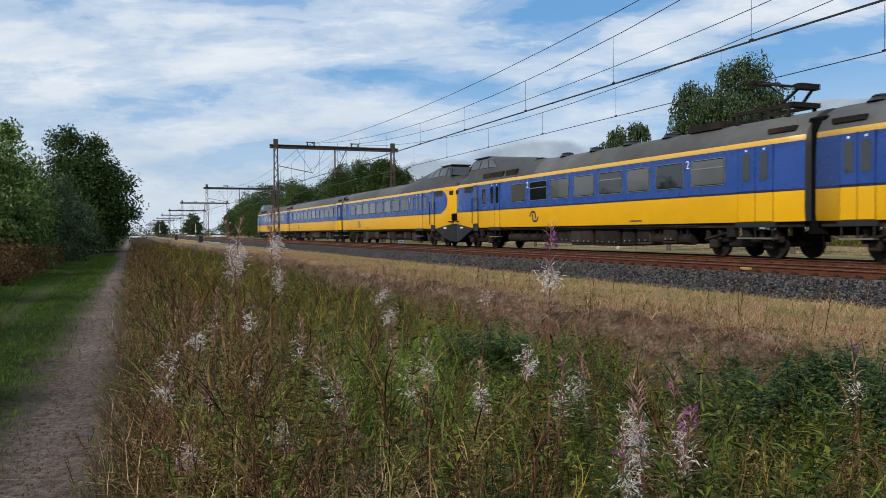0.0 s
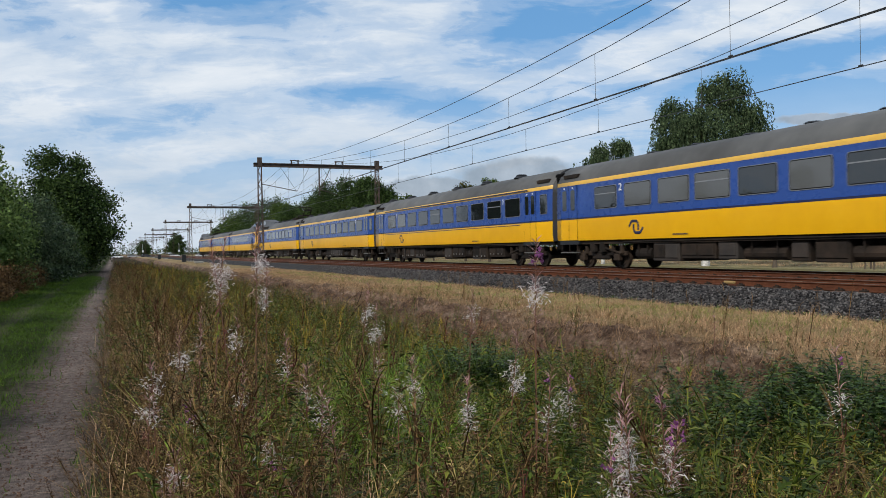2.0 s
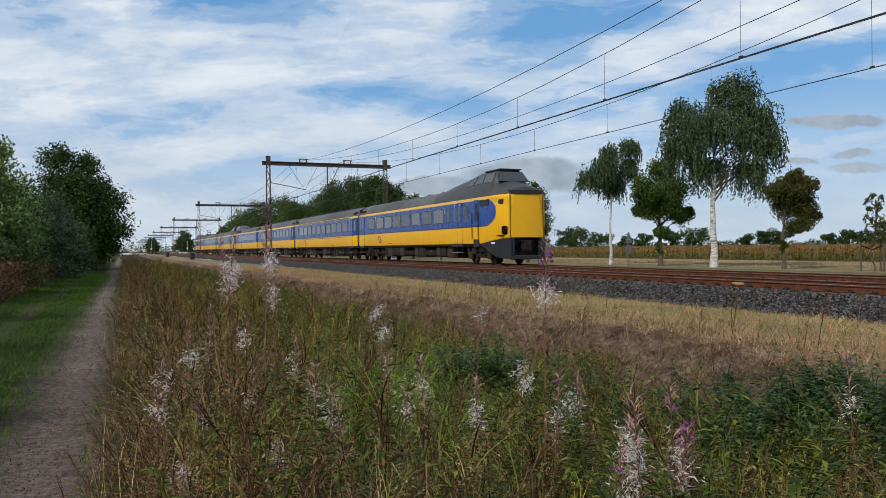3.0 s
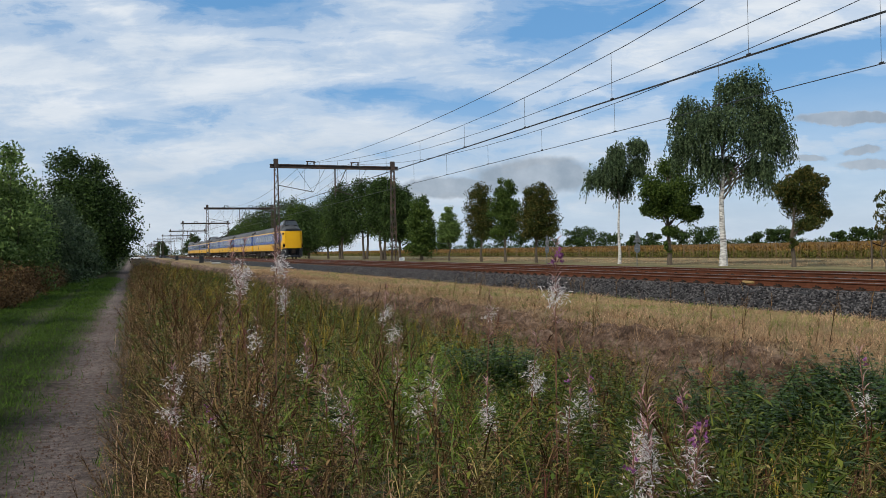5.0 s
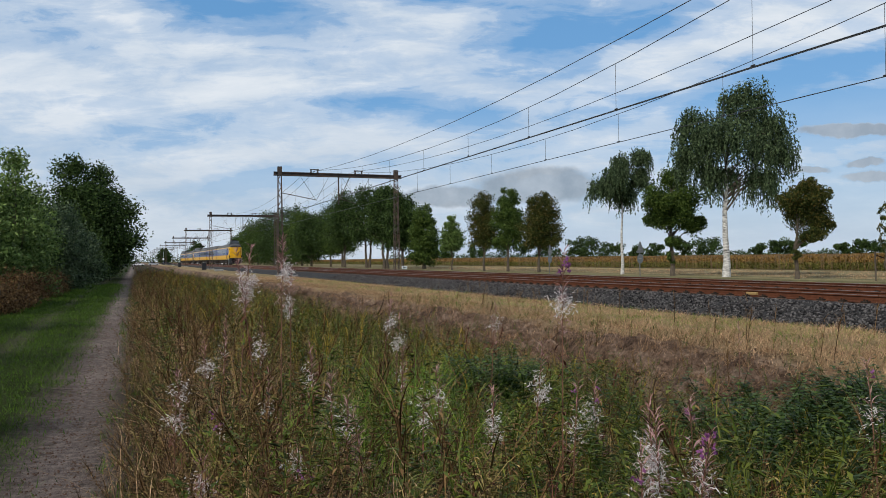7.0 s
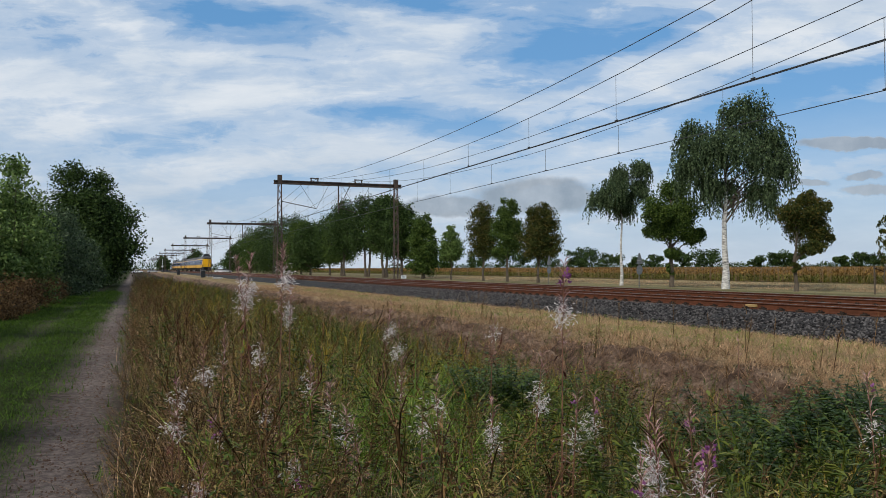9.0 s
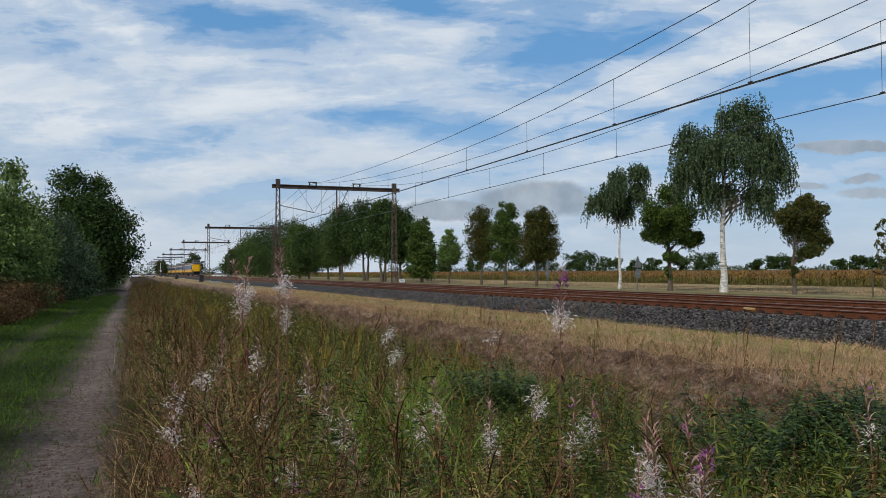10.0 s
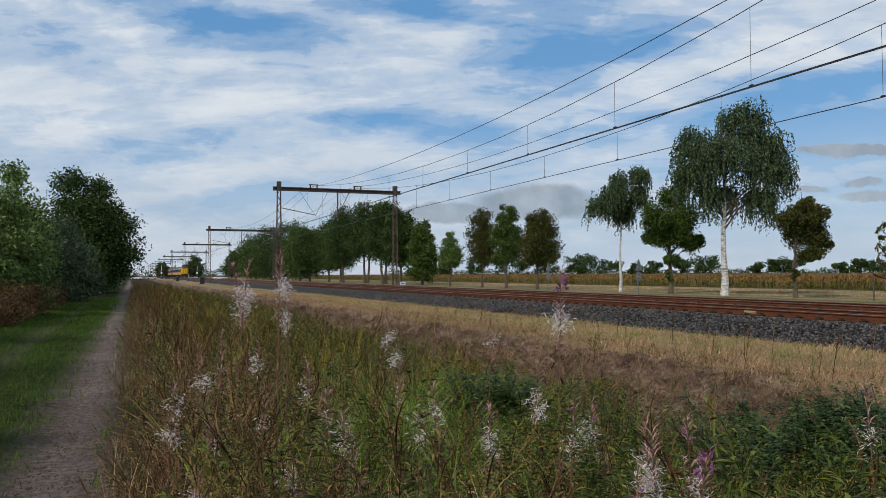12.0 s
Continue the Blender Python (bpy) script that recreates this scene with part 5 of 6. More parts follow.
def bush(seed, at, height, rx, ry, mat, label, leaves, size, clumps=40, slim=0.4, group="hedge beside the path"):
    rng = np.random.default_rng(seed)
    ob = thing("bush", label, "bush", group, at=at)
    cl = rng.normal(size=(clumps, 3))
    cl /= np.linalg.norm(cl, axis=1)[:, None]
    cl *= (0.35 + 0.5 * rng.random(clumps))[:, None]
    cl[:, 2] = np.abs(cl[:, 2])
    centres = cl * np.array([rx, ry, height])
    radii = min(rx, height) * 0.36 * rng.uniform(0.6, 1.2, clumps)
    centres[:, 2] = np.maximum(centres[:, 2], radii * 0.5)
    bm = bmesh.new()
    for c in centres:
        b = Vector((c[0] * 0.15, c[1] * 0.15, -0.15))
        limb_mesh(bm, [b, b.lerp(Vector(c), 0.55) + Vector((0, 0, 0.1)), Vector(c)], [0.03, 0.02, 0.008], 4)
    for _ in range(clumps):
        c = Vector(centres[rng.integers(0, clumps)])
        tip = c + Vector((rng.normal(0, 0.2), rng.normal(0, 0.2), height * rng.uniform(0.03, 0.10)))
        limb_mesh(bm, [c, tip], [0.008, 0.003], 3)
    part("woody_stem", bm, BARK, ob)
    v, f = leaf_cloud(rng, centres, radii, leaves, size, slim)
    mass("foliage", v, f, mat, "", "", "", parent=ob)
    return ob


def hedge():
    tree(90, (-4.2, 78.0, -0.6), 10.5, 12.4, 0.9, LEAF_OAK, BARK, "dense dark green oak standing over the footpath", "tree", "", 62000, 0.24, 0, 0.36, 0.4, 0.62, peak=0.35)
    spec = [(-4.9, 32.5, 4.4, 1.2, 2.0, LEAF_WILLOW, "pale green willow bush with upright shoots"), (-4.9, 38.0, 7.3, 1.7, 2.8, LEAF_WILLOW, "tall pale green willow bush with upright shoots"), (-5.3, 43.5, 7.9, 1.9, 3.0, LEAF_WILLOW, "tall pale green willow bush with loose twigs"), (-6.4, 50.0, 8.0, 2.2, 3.4, LEAF_WILLOW, "tall pale green willow bush with loose twigs"),
            (-4.7, 49.5, 5.9, 1.9, 3.0, LEAF_SAGE, "grey-green shrub in the hedge"), (-4.5, 56.5, 6.0, 2.0, 3.4, LEAF_SAGE, "grey-green shrub in the hedge"), (-4.2, 64.0, 5.6, 2.1, 3.8, LEAF_SAGE, "grey-green shrub in the hedge"), (-3.9, 72.0, 5.2, 2.2, 4.2, LEAF_OAK, "dark green shrub below the oak"), (-3.9, 81.0, 4.2, 2.2, 4.6, LEAF_OAK, "dark green shrub below the oak"), (-3.8, 92.0, 4.0, 2.2, 5.0, LEAF_OAK, "dark green shrub past the oak"),
            (-9.5, 60.0, 7.0, 3.0, 4.0, LEAF_OAK, "tall dark shrub behind the hedge"), (-9.5, 70.0, 7.4, 3.2, 4.5, LEAF_OAK, "tall dark shrub behind the hedge")]
    for k, (x, y, h, rx, ry, mat, label) in enumerate(spec):
        bush(100 + k, (x, y, -0.6), h, rx, ry, mat, label, 20000 if y < 60 else 13000, 0.19 if y < 52 else 0.23, 60, 0.42)
    for k, (x, y, h, r) in enumerate([(-3.9, 27.0, 1.2, 0.8), (-4.0, 30.5, 1.7, 0.9), (-3.9, 34.5, 1.6, 0.9), (-3.9, 39.0, 1.5, 0.9), (-3.9, 43.5, 1.3, 0.9)]):
        bush(130 + k, (x, y, -0.62), h, r, 2.2, BROWN_HERB, "withered red-brown weeds at the hedge foot", 5200, 0.09, 30, 0.35, "weeds at the hedge foot")
    # the hedge runs on behind the camera and shades the path
    for k, (x, y) in enumerate([(-5.8, 27.0), (-5.6, 20.0), (-5.4, 13.0), (-5.4, 6.0), (-5.4, -1.0), (-5.4, -8.0), (-5.5, -15.0)]):
        bush(140 + k, (x, y, -0.6), 4.4, 1.9, 3.4, LEAF_WILLOW, "pale green willow bush in the hedge", 3500, 0.26, 30, 0.4)


roadside_trees()
far_woods()
hedge()


# ---- maize field ----
def maize():
    rng = np.random.default_rng(31)
    temps = []
    for q in range(4):
        green = [blade(rng, (0, 0, 0), rng.uniform(0, 6.28), 2.0, 0.035, 0.05, 2)]
        ripe = []
        for k in range(10):
            a = rng.uniform(0, 6.28)
            (green if k < 5 + q % 2 else ripe).append(blade(rng, (0, 0, 0.15 + 0.18 * k), a, 0.35, 0.12, rng.uniform(0.35, 0.6), 2))
        for k in range(5):
            ripe.append(blade(rng, (0, 0, 1.85), rng.uniform(0, 6.28), 0.36, 0.035, 0.14, 2))
        temps.append((merge(ripe), merge(green)))
    out = {0: [], 1: []}
    # along the near edge of the field, and its top behind
    n = 950
    for pair in temps:
        for x0, deep, far, z, power in ((64, 3.2, 300, -0.8, 1.7), (68, 130, 420, -0.75, 1.3)):
            y = 28 + far * rng.random(n) ** power
            x = x0 + (0.75 * rng.integers(0, 5, n) + rng.normal(0, 0.08, n) + 0.02 * y if x0 == 64 else deep * rng.random(n) ** 1.3)
            turn, grown = rng.uniform(0, 6.28, n), rng.uniform(0.60, 0.82, n)
            for q, tp in enumerate(pair):
                out[q].append(scatter(tp, np.stack([x, y, np.full(n, z)], 1), turn, grown))
    for q, m, what in ((0, CORN, "ripe orange-brown tops of maize plants"), (1, CORN_GREEN, "yellow-green lower leaves of maize plants")):
        v, f = merge(out[q])
        mass("maize_plants", v, f, m, what + " at the field's edge", "maize")
    xs, ys = np.linspace(67, 330, 60), np.linspace(20, 700, 90)
    gx, gy = np.meshgrid(xs, ys)
    gz = 0.42 + rng.uniform(-0.15, 0.15, gx.shape)
    gz[:, 0] = -0.8
    v = np.stack([gx + 0.02 * gy, gy, gz], -1).reshape(-1, 3)
    i, j = np.meshgrid(np.arange(len(xs) - 1), np.arange(len(ys) - 1))
    a = (j * len(xs) + i).ravel()
    mass("maize_field", v, np.stack([a, a + 1, a + len(xs) + 1, a + len(xs)], 1), CORN, "broad field of ripe maize", "maize field")



def stubble():
    """Rows of cut straw on the strip of field between the road and the maize."""
    rng = np.random.default_rng(55)
    temps = [tuft(rng, 6, 0.16, 0.028, 0.10, 0.16, 1) for _ in range(3)]
    n = 7000
    y = 24 + 110 * rng.random(n) ** 1.3
    x = 44.0 + 1.5 * rng.integers(0, 13, n) + rng.normal(0, 0.16, n)
    pairs = []
    for q, tp in enumerate(temps):
        k = np.arange(n) % 3 == q
        pairs.append(scatter(tp, np.stack([x[k], y[k], ground_z(x[k], y[k])], 1), rng.uniform(0, 6.28, k.sum()), rng.uniform(0.6, 1.3, k.sum())))
    v, f = merge(pairs)
    mass("stubble", v, f, STRAW, "rows of pale cut stubble on the field", "stubble")


maize()


# ---- weeds, grass and flowers ----
def tuft(rng, blades, h, w, bend, spread, segs=2):
    return merge([blade(rng, (rng.normal(0, spread), rng.normal(0, spread), -0.04), rng.uniform(0, 6.28), h * rng.uniform(0.5, 1.1), w * rng.uniform(0.7, 1.2), bend * rng.uniform(0.2, 1.2), segs) for _ in range(blades)])


def herb(rng, h, leaves, llen, lwid, droop=0.0, branches=0):
    ps = [blade(rng, (0, 0, -0.04), 0, h, 0.007, 0.06, 3), blade(rng, (0, 0, -0.04), 1.57, h, 0.007, 0.06, 3)]
    for k in range(leaves):
        a, z = rng.uniform(0, 6.28), h * (0.12 + 0.86 * k / leaves)
        l = llen * rng.uniform(0.6, 1.15) * (1 - 0.4 * k / leaves)
        ps.append(leaf((0, 0, z), (math.cos(a), math.sin(a), rng.uniform(0.0, 0.7) - droop), (0, 0, 1), l, lwid * l / llen))
    for k in range(branches):
        a, z = rng.uniform(0, 6.28), h * rng.uniform(0.45, 0.9)
        b = blade(rng, (0, 0, z), a, h * 0.3, 0.006, h * 0.22, 3)
        ps.append((b[0], b[1]))
        for _ in range(4):
            q = b[0][rng.integers(2, len(b[0]))]
            c = rng.uniform(0, 6.28)
            ps.append(leaf(q, (math.cos(c), math.sin(c), rng.uniform(-0.3, 0.6)), (0, 0, 1), llen * 0.45, lwid * 0.6))
    return merge(ps)


def grow(name, material, label, category, temps, x, y, size, rng, lean=0.22, kind="stuff"):
    pairs = []
    which = rng.integers(0, len(temps), len(x))
    z = ground_z(x, y)
    for q, tp in enumerate(temps):
        s = which == q
        if s.any():
            pairs.append(scatter(tp, np.stack([x[s], y[s], z[s]], 1), rng.uniform(0, 6.28, s.sum()), size[s], np.clip(rng.normal(0, lean, (s.sum(), 2)), -0.6, 0.6)))
    v, f = merge(pairs)
    return mass(name, v, f, material, label, category, kind)


def field_points(rng, n, x0, x1, y0, y1, power=1.6, near=3.0):
    """Places in a strip, denser towards the viewer's end of it, within the part of the strip that is in sight."""
    y = y0 + (y1 - y0) * rng.random(n) ** power
    x = rng.uniform(x0, x1, n)
    keep = (np.hypot(x, y) > near) & (x < y * 1.75 + 1.0) & (x > -0.6 * y - 1.0)
    return x[keep], y[keep]


def patchy(x, y, a, b):
    """A slow, smooth field from 0 to 1 that groups the species."""
    return 0.5 + 0.25 * np.sin(x * a + 1.3 * np.sin(y * 0.7 * b)) + 0.25 * np.sin(y * b + 1.7 * np.sin(x * a * 0.8) + 2.0)


def weeds():
    rng = np.random.default_rng(202)
    straw = [tuft(rng, 13, 0.50, 0.0055, 0.85, 0.14, 3) for _ in range(4)]
    green = [tuft(rng, 14, 0.66, 0.011, 0.66, 0.08, 4) for _ in range(4)]
    herbs = [herb(rng, 0.8, 34, 0.12, 0.030, 0.2, 4) for _ in range(4)]
    lance = [herb(rng, 0.75, 46, 0.13, 0.024, 0.25, 0) for _ in range(4)]
    brown = [herb(rng, 0.80, 26, 0.07, 0.018, 0.6, 8) for _ in range(4)]
    tangle = [herb(rng, 0.58, 28, 0.060, 0.018, 0.15, 7) for _ in range(4)]
    gold = [herb(rng, 0.75, 30, 0.05, 0.012, 0.0, 8) for _ in range(3)]

    def place(n, x0, x1, field=None, y1=75.0, power=1.9, y0=1.2):
        x, y = field_points(rng, n, x0, x1, y0, y1, power)
        if field is not None:
            k = rng.random(len(x)) < field(x, y)
            x, y = x[k], y[k]
        far = np.clip((y - 8) / 50, 0, 1)
        hump = 0.66 + 0.62 * patchy(x * 2.2, y * 1.7, 1.4, 1.2)
        return x, y, rng.uniform(0.7, 1.2, len(x)) * (1 + 0.1 * far) * hump

    low = lambda x: np.interp(x, [-0.2, 0.05, 0.25, 1.0, 3.0, 5.0, 7.0], [0.35, 0.62, 0.85, 1.0, 0.95, 0.78, 0.5])
    # a tongue of lush grass runs aslant down the ditch
    lush = lambda x, y: np.exp(-((x - 1.75 - 0.68 * (y - 5.5)) / 0.95) ** 2) * np.clip((y - 4.4) / 1.4, 0, 1) * np.clip((13 - y) / 3, 0, 1)
    sets = [
        ("straw_tufts", STRAW, "tall bleached dry grass among the weeds", "dry grass", straw, place(6700, -0.18, 6.8, lambda x, y: np.clip(1.1 - 0.19 * x, 0.25, 1) * patchy(x, y, 1.3, 0.9) * (1 - 0.8 * lush(x, y)))),
        ("green_grass", GRASS, "long fresh green grass in the ditch", "grass", green, place(9000, 0.5, 6.6, lambda x, y: np.clip(1.1 * lush(x, y) + 0.10 * np.clip(x - 1, 0, 2) * patchy(x + 3, y, 1.1, 0.8), 0, 1))),
        ("leafy_weeds", HERB, "leafy green wild herbs in the ditch", "weeds", herbs, place(3800, 0.25, 6.4, lambda x, y: np.clip(0.26 + 0.15 * x, 0, 0.9) * (0.30 + patchy(x, y + 2, 1.5, 1.1)) * (1 - 0.6 * lush(x, y)))),
        ("lance_leaved_weeds", HERB, "young willowherb shoots with narrow green leaves", "weeds", lance, place(1500, 0.45, 5.2, lambda x, y: (0.25 + patchy(x + 7, y + 1, 1.9, 1.5)) * np.clip((8.5 - y) / 4, 0.05, 1))),
        ("olive_weeds", OLIVE, "tangled olive-brown seeding weeds", "weeds", tangle, place(4800, -0.16, 7.2, lambda x, y: np.clip(0.95 - 0.08 * x, 0.3, 1) * (0.45 + patchy(x + 4, y + 3, 1.2, 1.0)) * (1 - 0.75 * lush(x, y)))),
        ("withered_weeds", BROWN_HERB, "withered brown weeds beside the path", "weeds", brown, place(3800, -0.18, 6.8, lambda x, y: np.clip(0.9 - 0.15 * x, 0.12, 1) * (0.4 + patchy(x + 1, y, 1.2, 0.9)) * (1 - 0.7 * lush(x, y)))),
        ("reddened_weeds", RED_HERB, "weeds turned dark red", "weeds", brown, place(900, 0.4, 6.8, lambda x, y: patchy(x, y + 5, 1.7, 1.3) ** 2)),
        ("goldenrod", GOLD_HERB, "fading yellow goldenrod clumps", "weeds", gold, place(4200, 0.9, 7.4, lambda x, y: np.clip(patchy(x + 2, y, 1.9, 1.1) ** 2 * np.where(y > 7.5, 1.1, np.where(x > 3.2, 0.7, 0.15)), 0, 1))),
    ]
    for name, m, label, cat, temps, (x, y, s) in sets:
        grow(name, m, label, cat, temps, x, y, s * low(x), rng, 0.30)
    # brambles
    temps = [herb(rng, 0.55, 46, 0.075, 0.055, 0.15, 9) for _ in range(3)]
    c = [(5.6, 5.0, 1.1), (6.5, 5.2, 0.7), (3.6, 7.6, 0.35), (6.2, 3.6, 0.8)]
    x = np.concatenate([rng.normal(a, r * 0.5, int(190 * r)) for a, b, r in c])
    y = np.concatenate([rng.normal(b, r * 0.5, int(190 * r)) for a, b, r in c])
    grow("brambles", BRAMBLE, "dark green bramble patches in the ditch", "brambles", temps, x, y, rng.uniform(0.8, 1.45, len(x)), rng, 0.5)
    # the dry verge below the ballast, and the russet grass on the broken slope
    temps = [tuft(rng, 9, 0.16, 0.006, 0.17, 0.11) for _ in range(4)]
    x, y = field_points(rng, 24000, 7.6, 13.1, 2.0, 70.0, 1.5)
    up = x + bank_edge(y)
    k = (rng.random(len(x)) < np.clip((up - 8.1) / 0.9, 0.06, 1.0)) & (patchy(x * 2.3, y * 2.1, 1.9, 1.7) > 0.12)
    grow("verge_grass", STRAW, "short parched grass on the verge", "dry grass", temps, x[k], y[k], rng.uniform(0.5, 1.2, k.sum()) * (0.60 + 0.6 * patchy(x[k], y[k], 2.7, 2.2)), rng, 0.55)
    temps = [tuft(rng, 11, 0.19, 0.005, 0.20, 0.08) for _ in range(4)]
    x, y = field_points(rng, 13000, 6.2, 10.2, 2.5, 60.0, 1.6)
    up = x + bank_edge(y)
    k = rng.random(len(x)) < np.where(up < 8.1, 0.16 + 0.8 * (patchy(x * 1.5, y * 1.4, 2.3, 1.9) > 0.55), np.where(up < 8.6, 0.9, 0.35)) * np.where((up > 8.15) & (up < 8.42), 0.35, 1.0)
    grow("bank_grass", RUSSET, "withered russet grass hanging on the broken bank", "dry grass", temps, x[k], y[k], rng.uniform(0.5, 1.4, k.sum()), rng, 0.6)
    temps = [tuft(rng, 10, 0.16, 0.006, 0.12, 0.06) for _ in range(3)]
    x, y = field_points(rng, 7000, 8.6, 13.1, 2.0, 60.0, 1.4)
    k = (patchy(x, y, 0.7, 0.5) > 0.50) & (rng.random(len(x)) < np.clip((x - 8.6) / 3.0, 0.1, 0.9) * np.clip((y - 4) / 8, 0.2, 1))
    grow("verge_green", GRASS, "sparse green grass on the verge", "grass", temps, x[k], y[k], rng.uniform(0.5, 1.1, k.sum()), rng, 0.3)
    temps = [herb(rng, 0.28, 14, 0.05, 0.020, 0.3, 3) for _ in range(3)]
    x, y = field_points(rng, 420, 6.6, 9.6, 3.5, 26.0, 1.3)
    grow("bank_weeds", HERB, "small green weeds rooted on the broken bank", "weeds", temps, x, y, rng.uniform(0.5, 1.3, len(x)), rng, 0.4)
    temps = [herb(rng, 0.5, 8, 0.05, 0.014, 0.2, 6) for _ in range(3)]
    x, y = field_points(rng, 110, 7.0, 12.5, 3.0, 30.0, 1.2)
    grow("dead_stalks", BROWN_HERB, "lone dead weed stalks on the bank", "weeds", temps, x, y, rng.uniform(0.7, 1.7, len(x)), rng, 0.12)
    # grass along the path
    temps = [tuft(rng, 11, 0.075, 0.007, 0.06, 0.07) for _ in range(4)]
    x, y = field_points(rng, 17000, -3.6, -0.84, 2.5, 60.0, 1.9, 1.5)
    rut = (np.abs(x + 2.33) < 0.14) & (rng.random(len(x)) < 0.85)
    edge = (x > -0.98) & (rng.random(len(x)) < 0.6)
    k = ~(rut | edge)
    grow("path_grass", LAWN, "short trodden grass on the track", "grass", temps, x[k], y[k], rng.uniform(0.7, 1.6, k.sum()) * (1 + y[k] / 40), rng, 0.35)
    x, y = field_points(rng, 800, -0.12, 0.35, 2.5, 50.0, 1.8, 1.5)
    grow("path_edge_weeds", BROWN_HERB, "dry weeds hanging over the footpath's edge", "weeds", brown, x, y, rng.uniform(0.25, 0.5, len(x)), rng, 0.6)
    temps = [tuft(rng, 10, 0.20, 0.007, 0.10, 0.06)]
    x, y = field_points(rng, 420, -0.30, 0.20, 2.5, 50.0, 1.8, 1.5)
    grow("path_edge_grass", LAWN, "grass tufts at the footpath's edge", "grass", temps, x, y, rng.uniform(0.5, 1.2, len(x)), rng, 0.4)
    # crumbs of earth and pebbles on the footpath
    tp = stone_template(rng)
    n = 2600
    y = 2.5 + 22 * rng.random(n) ** 1.6
    x = -0.55 + rng.normal(0, 0.17, n)
    v, f = scatter(tp, np.stack([x, y, ground_z(x, y) + 0.002], 1), rng.uniform(0, 6.28, n), rng.uniform(0.006, 0.026, n))
    mass("path_crumbs", v, f, SLEEPER, "crumbs of earth and pebbles on the footpath", "pebbles")
    n = 5000
    x, y = rng.normal(8.0, 0.7, n), 3 + 25 * rng.random(n) ** 1.4
    v, f = scatter(tp, np.stack([x, y, ground_z(x, y) + 0.005], 1), rng.uniform(0, 6.28, n), rng.uniform(0.012, 0.045, n) * rng.uniform(0.5, 1.3, n))
    mass("bank_clods", v, f, EARTH, "clods of bare earth on the broken bank", "clods")


weeds()
stubble()


def fireweed(seed, x, y, top, fluff=1.0, petals=0, pods=1.0):
    """A willowherb stem gone to seed: stem, withered leaves, split pods, white fluff and a few late petals."""
    rng = np.random.default_rng(seed)
    g = float(ground_z(np.array([x]), np.array([y]))[0])
    h = top - g
    ob = thing("fireweed", "fireweed stem gone to white seed fluff" + (" with late purple flowers" if petals else ""), "wildflower", "fireweeds in the ditch", at=(x, y, g))
    lean = rng.normal(0, 0.05, 2)
    at = lambda z: np.array([lean[0] * z * z / h, lean[1] * z * z / h, z])
    bm = bmesh.new()
    zs = np.linspace(-0.05, h, 6)
    limb_mesh(bm, [Vector(at(z)) for z in zs], [0.0055, 0.005, 0.0045, 0.004, 0.003, 0.0015], 5)
    part("stem", bm, STEM, ob, "thin reddish stem")
    ps = []
    for k in range(int(34 * h)):
        z, a = h * rng.uniform(0.1, 0.72), rng.uniform(0, 6.28)
        ps.append(leaf(at(z), (math.cos(a), math.sin(a), rng.uniform(-0.9, 0.5)), (0, 0, 1), rng.uniform(0.06, 0.12), 0.014))
    v, f = merge(ps)
    mass("foliage", v, f, RED_HERB if seed % 3 == 0 else BROWN_HERB if seed % 3 == 1 else HERB, "", "", "", parent=ob)
    head = min(0.42, h * 0.4)
    ps = []
    for k in range(int(64 * pods)):
        z, a = h - head * rng.random() * 1.1, rng.uniform(0, 6.28)
        up = 0.25 + 0.9 * (z - h + head) / head
        way = np.array([math.cos(a), math.sin(a), up + rng.normal(0, 0.2)])
        l = rng.uniform(0.07, 0.12) * (1.1 - 0.4 * (z - h + head) / head)
        ps.append(leaf(at(z), way, (0, 0, 1), l, 0.0065))
    v, f = merge(ps)
    mass("seed_head", v, f, PODS, "", "", "stuff", parent=ob)
    if fluff:
        ps = []
        mid = rng.uniform(0.45, 0.75)
        knots = [(h - head * (mid + rng.uniform(-0.16, 0.16)), rng.uniform(0, 6.28)) for _ in range(4)]
        for k in range(int(200 * fluff)):
            cz, ca = knots[rng.integers(0, 4)]
            a = ca + rng.normal(0, 0.7)
            z = cz + rng.normal(0, head * 0.075)
            r = abs(rng.normal(0.03, 0.025))
            b = at(z) + np.array([math.cos(a) * r, math.sin(a) * r, 0])
            w = rng.normal(size=3) + np.array([math.cos(a), math.sin(a), -0.2])
            ps.append(leaf(b, w, rng.normal(size=3), rng.uniform(0.012, 0.045), rng.uniform(0.003, 0.007)))
        v, f = merge(ps)
        mass("seed_fluff", v, f, FLUFF, "", "", "stuff", parent=ob)
    if petals:
        ps = []
        for k in range(petals):
            a, z = rng.uniform(0, 6.28), h - rng.uniform(0.02, 0.12)
            b = at(z) + np.array([math.cos(a), math.sin(a), 0.3]) * 0.03
            for q in range(4):
                ps.append(leaf(b, rng.normal(size=3), rng.normal(size=3), 0.022, 0.016))
        v, f = merge(ps)
        mass("petals", v, f, PETAL, "purple petals", "", "", parent=ob)
    return ob


